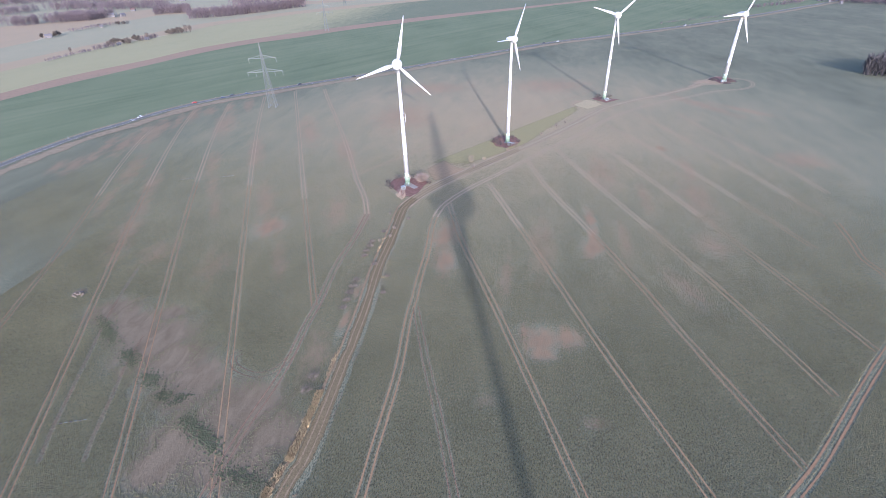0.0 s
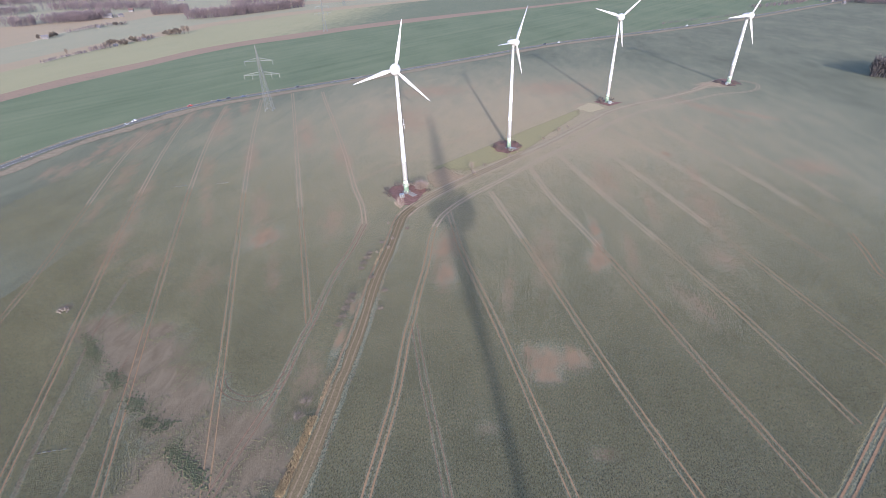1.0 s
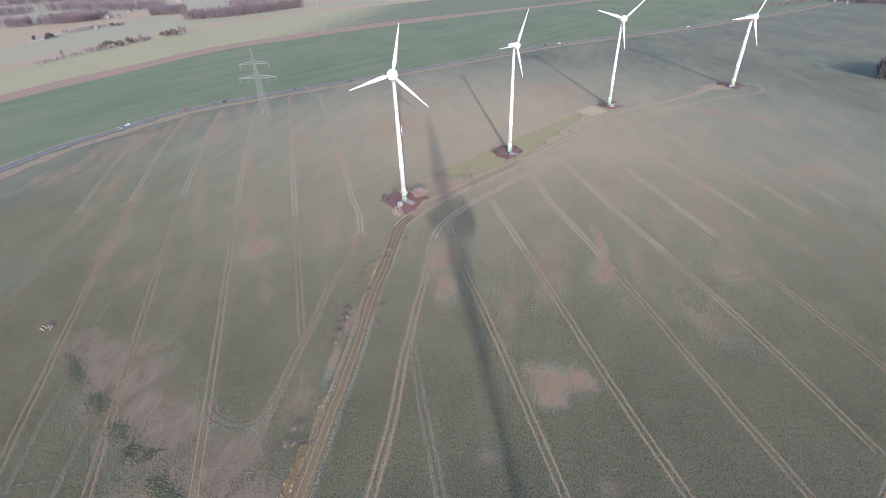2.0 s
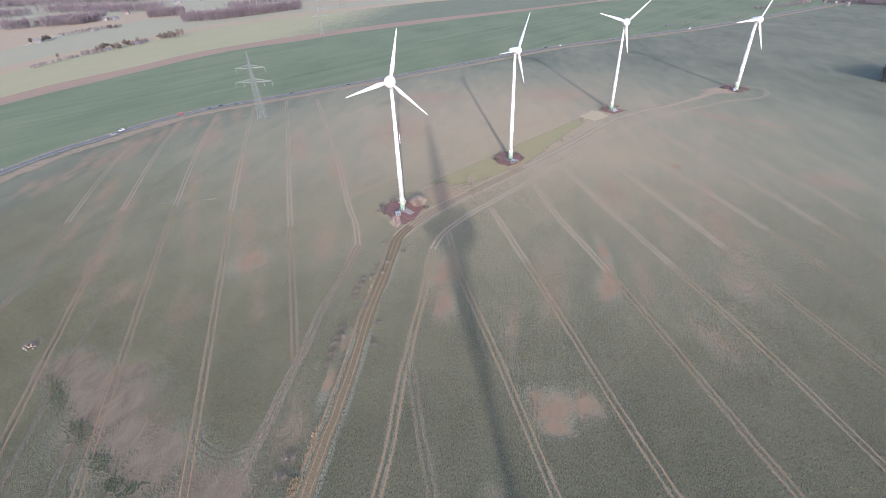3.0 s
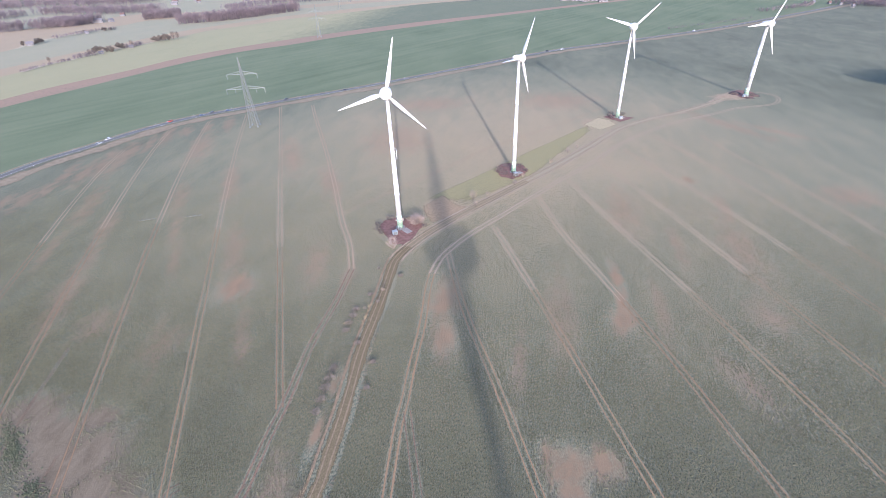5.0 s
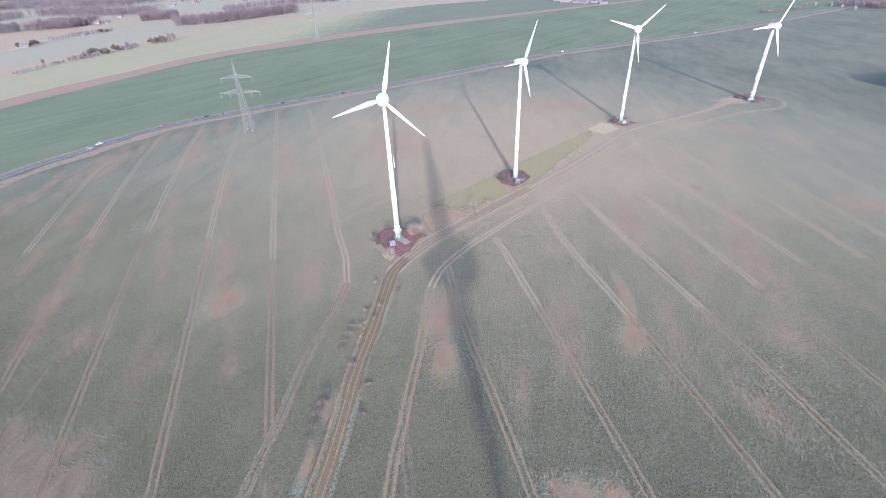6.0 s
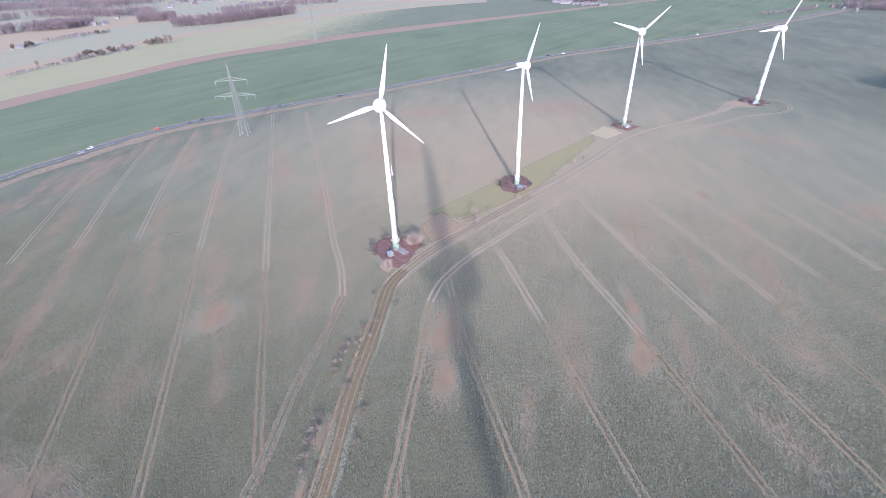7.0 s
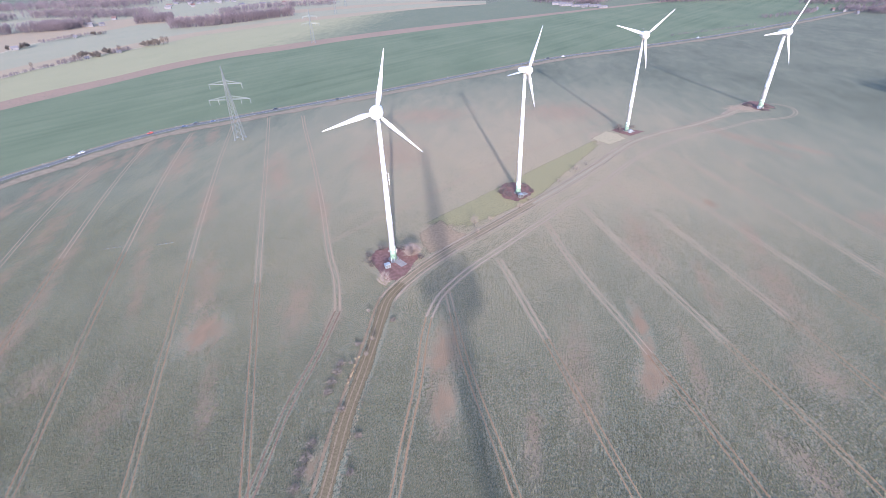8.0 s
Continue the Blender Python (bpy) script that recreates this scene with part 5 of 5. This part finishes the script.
for x, y, rx, ry, h, rot in ((250, 252, 5.0, 4.2, 1.5, 20), (262, 245, 5.4, 4.0, 1.5, -15), (256, 236.5, 3.6, 2.4, 0.8, 0)):
    bm = bmesh.new()
    bmesh.ops.create_grid(bm, x_segments=22, y_segments=22, size=1.0)
    for v in bm.verts:
        d = v.co.length
        lump = noise.noise((v.co.x * 2.1 + x, v.co.y * 2.1, 1.0)) * 0.35 + noise.noise((v.co.x * 6 + x, v.co.y * 6, 2.0)) * 0.14
        v.co = (v.co.x * rx, v.co.y * ry, h * max(0.0, 1 - d ** 1.6) * (1 + lump) - (0.05 if d > 0.97 else 0))
    heap = part("soil_heap", bm, "earth", None, "", True)
    tagged(heap, "dark brown heap of dug earth beside the turbine foot", "earth heap", "earth heaps")
    heap.matrix_world = pose(x, y, 0.1, 0, 0, rot)

# ---- road furniture and cars ----
post = tagged(new("delineator_post"), "white roadside delineator post with a black band", "post", "delineator posts")
bm = bmesh.new()
box(bm, (0.2, 0.16, 0.72), (0, 0, 0.36), bevel=0.03)
part("shaft", bm, "white", post)
bm = bmesh.new()
box(bm, (0.21, 0.17, 0.24), (0, 0, 0.84), bevel=0.03)
part("band", bm, "dark", post, "black reflector band")
bm = bmesh.new()
box(bm, (0.2, 0.16, 0.14), (0, 0, 1.03), bevel=0.03)
part("cap", bm, "white", post)
run, first_post = 0.0, True
for i in range(1, len(road_line)):
    run += (road_line[i] - road_line[i - 1]).length
    if run < 27 or road_line[i].x < -285 or road_line[i].x > 620:
        continue
    run = 0.0
    g = (road_line[i] - road_line[i - 1]).normalized()
    for s in (-4.6, 4.6):
        q = road_line[i] + Vector((g.y, -g.x)) * s
        m = pose(q.x, q.y, 0.05, 0, 0, math.degrees(math.atan2(g.y, g.x)))
        if first_post:
            post.matrix_world, first_post = m, False
        else:
            copy_thing(post, m)


def car(at, side, colour, label, van=False):
    """A car on the road: at metres-wise nearest point to x = at, on one lane."""
    i = min(range(1, len(road_line) - 1), key=lambda k: abs(road_line[k].x - at[0]) + abs(road_line[k].y - at[1]))
    g = (road_line[i + 1] - road_line[i - 1]).normalized()
    q = road_line[i] + g * g.dot(Vector(at) - road_line[i]) + Vector((g.y, -g.x)) * 1.8 * side
    name = "paint_" + label.split()[0]
    if name not in M:
        M[name] = surface(name, colour, tuple(min(1, c * 1.1 + 0.005) for c in colour), 2, 0.3, 0.3, spec=0.6)
    root = tagged(new("car"), label, "car", "cars on the road")
    tall = 0.55 if van else 0.0
    prof = [(-2.15, 0.32), (-2.2, 0.62), (-2.1, 0.86 + tall * 0.6), (2.0, 0.86), (2.2, 0.68), (2.22, 0.34)]
    bm = bmesh.new()
    rows = [[bm.verts.new((x, s * 0.88, z)) for x, z in prof] for s in (-1, 1)]
    n = len(prof)
    for k in range(n):
        bm.faces.new((rows[0][k], rows[0][(k + 1) % n], rows[1][(k + 1) % n], rows[1][k]))
    bm.faces.new(rows[0][::-1])
    bm.faces.new(rows[1])
    bmesh.ops.bevel(bm, geom=list(bm.edges), offset=0.07, segments=2, affect="EDGES")
    part("body", bm, name, root)
    bm = bmesh.new()
    top = [(-1.95, 0.84), (-1.5, 1.42 + tall), (0.35, 1.44 + tall), (1.15, 0.84)]
    rows = [[bm.verts.new((x, s * (0.8 if z < 1 else 0.66), z)) for x, z in top] for s in (-1, 1)]
    for k in range(4):
        bm.faces.new((rows[0][k], rows[0][(k + 1) % 4], rows[1][(k + 1) % 4], rows[1][k]))
    bm.faces.new(rows[0][::-1])
    bm.faces.new(rows[1])
    bmesh.ops.bevel(bm, geom=list(bm.edges), offset=0.05, segments=1, affect="EDGES")
    part("windows", bm, "glass", root, "dark glazed cabin")
    bm = bmesh.new()
    box(bm, (1.8, 1.36, 0.08), (-0.58, 0, 1.46 + tall), bevel=0.03)
    part("roof", bm, name, root)
    for x in (-1.35, 1.4):
        for s in (-1, 1):
            bm = bmesh.new()
            lathe(bm, [(0.2, -0.11), (0.32, -0.1), (0.33, 0.1), (0.2, 0.11)], 16, "Y")
            w = part("wheel", bm, "rubber", root)
            w.location = (x, s * 0.82, 0.33)
            bm = bmesh.new()
            lathe(bm, [(0.05, -0.125), (0.19, -0.12), (0.19, 0.12), (0.05, 0.125)], 12, "Y")
            part("rim", bm, "steel", w)
    for s in (-0.6, 0.6):
        bm = bmesh.new()
        box(bm, (0.08, 0.36, 0.16), (2.17, s, 0.66), bevel=0.02)
        part("headlight", bm, "hut", root)
    root.matrix_world = pose(q.x, q.y, 0.09, 0, 0, math.degrees(math.atan2(g.y, g.x)) + (0 if side > 0 else 180))


WHITE, SILVER, BLACK, RED, BLUE = (0.6, 0.61, 0.62), (0.3, 0.32, 0.33), (0.025, 0.027, 0.03), (0.4, 0.06, 0.035), (0.035, 0.055, 0.11)
car((-270.4, 115.6), 1, SILVER, "silver car driving on the country road")
car((-266.5, 124.5), -1, WHITE, "white car driving on the country road")
car((-239.5, 168.2), -1, RED, "red car driving on the country road")
car((-220.8, 185.8), 1, BLUE, "blue car driving on the country road")
car((-214.6, 192.7), -1, BLACK, "black car driving on the country road")
car((-204.0, 201.3), 1, BLUE, "blue car driving on the country road")
car((-164.8, 240.0), -1, BLACK, "black car driving on the country road")
car((-117.3, 277.1), 1, BLACK, "black car driving on the country road")
car((103, 476), -1, BLACK, "black car driving on the country road")
car((121, 491), 1, WHITE, "white car driving on the country road")
car((335.6, 628.7), -1, WHITE, "white van driving on the country road", True)

# ---- far houses ----


def house(x, y, rz, w, d, h, roof_h, roof, label):
    root = tagged(new("house"), label, "house", "far houses")
    bm = bmesh.new()
    box(bm, (w, d, h), (0, 0, h / 2))
    for s in (-1, 1):
        v = [bm.verts.new(p) for p in ((s * w / 2, -d / 2, h), (s * w / 2, d / 2, h), (s * w / 2, 0, h + roof_h - 0.15), (s * (w / 2 - 0.3), -d / 2, h), (s * (w / 2 - 0.3), d / 2, h), (s * (w / 2 - 0.3), 0, h + roof_h - 0.15))]
        for f in ((0, 1, 2), (5, 4, 3), (0, 2, 5, 3), (1, 4, 5, 2), (0, 3, 4, 1)):
            bm.faces.new([v[i] for i in f])
    part("wall", bm, "wall", root)
    for s in (-1, 1):
        bm = bmesh.new()
        slope = math.hypot(d / 2 + 0.6, roof_h)
        box(bm, (w + 1.0, slope, 0.25), (0, s * (d / 4 + 0.15), h + roof_h / 2 + 0.02), Euler((-s * math.atan2(roof_h, d / 2 + 0.3), 0, 0)).to_matrix(), 0.03)
        part("roof", bm, roof, root)
    n = max(2, int(w / 3.5))
    for i in range(n):
        for s in (-1, 1):
            bm = bmesh.new()
            box(bm, (1.3, 0.12, 1.5), (-w / 2 + w * (i + 0.5) / n, s * (d / 2 + 0.03), h * 0.55), bevel=0.02)
            part("window", bm, "glass", root)
    bm = bmesh.new()
    box(bm, (0.9, 0.9, 2.0), (w * 0.2, 0.4, h + roof_h + 0.3), bevel=0.03)
    part("chimney", bm, "tile", root)
    root.matrix_world = pose(x, y, 0, 0, 0, rz)


VILLAGE = [
        (-865, 648, 43, 19.3, 11, 5.5, 5.5, "greyroof"), (-1052, 1040, 28, 37.9, 16, 8.7, 7.3, "greyroof"), (-1022, 1052, 68, 20.3, 13, 7.2, 5.8, "greyroof"), (-1121, 1220, 18, 20.8, 13.4, 7.4, 6, "tile"),
        (-881, 806, 38, 11.1, 8.3, 4.2, 4.2, "greyroof"), (-1217, 1616, 23, 36.9, 16.9, 9.2, 7.7, "greyroof"), (-1170, 1701, 48, 24.4, 15.2, 9.1, 7.6, "tile"), (-1251, 1814, 8, 31.1, 15.6, 9.3, 7.8, "greyroof"),
        (-1160, 1875, 28, 33.6, 15.3, 9.2, 7.6, "greyroof"), (-964, 1694, 58, 32, 17.4, 7.3, 5.8, "greyroof")]
FARMS = [
        (-1333, 1793, 10, 35.2, 12, 7, 5, "tile"),
        (-1369, 1892, 5, 30.8, 12, 7, 5, "greyroof"),
        (-1364, 1984, 5, 44, 12, 7, 5, "greyroof"),
        (-1256, 1880, 35, 30.8, 12, 7, 5, "greyroof"),
        (-1257, 1942, 50, 39.6, 12, 7, 5, "greyroof"),
        (-1212, 1956, 15, 48.4, 12, 7, 5, "greyroof"),
        (-1181, 1976, 35, 30.8, 12, 7, 5, "greyroof"),
        (-1118, 1918, 30, 35.2, 12, 7, 5, "greyroof"),
        (183, 1297, 0, 44, 12, 7, 5, "greyroof"),
        (203, 1253, 5, 57.2, 12, 7, 5, "greyroof"),
        (228, 1226, 10, 48.4, 12, 5, 3, "greyroof"),
        (248, 1202, 50, 52.8, 12, 7, 5, "greyroof"),
        (272, 1211, 20, 57.2, 12, 5, 3, "greyroof"),
        (286, 1173, 15, 39.6, 12, 5, 3, "greyroof"),
        (-875, 1688, 28, 37, 17.1, 7.1, 5.7, "greyroof"), (-792, 1695, 8, 25.1, 14, 8.4, 7, "tile"), (685, 987, 38, 12.1, 7.8, 4.3, 4.3, "greyroof"), (702, 961, 18, 10.3, 7.7, 4.3, 4.3, "tile"),
        (711, 938, 68, 11.1, 7.7, 4.3, 4.3, "greyroof"), (706, 891, 28, 11.1, 7.7, 4.3, 4.3, "greyroof"), (-605, 591, 68, 11.6, 7.7, 3.9, 3.2, "greyroof"), (-616, 534, 68, 10.3, 6.4, 3.9, 2.6, "greyroof"),
        (205, 1326, 18, 22.9, 10.4, 4.2, 3.1, "greyroof")]
for x, y, rz, w, d, h, rh, roof in VILLAGE + FARMS:
    house(x, y, rz, w * 0.6, d * 0.6, h * 0.65, rh * 0.7, roof, "distant house with pale walls and a " + ("red tiled roof" if roof == "tile" else "grey roof"))
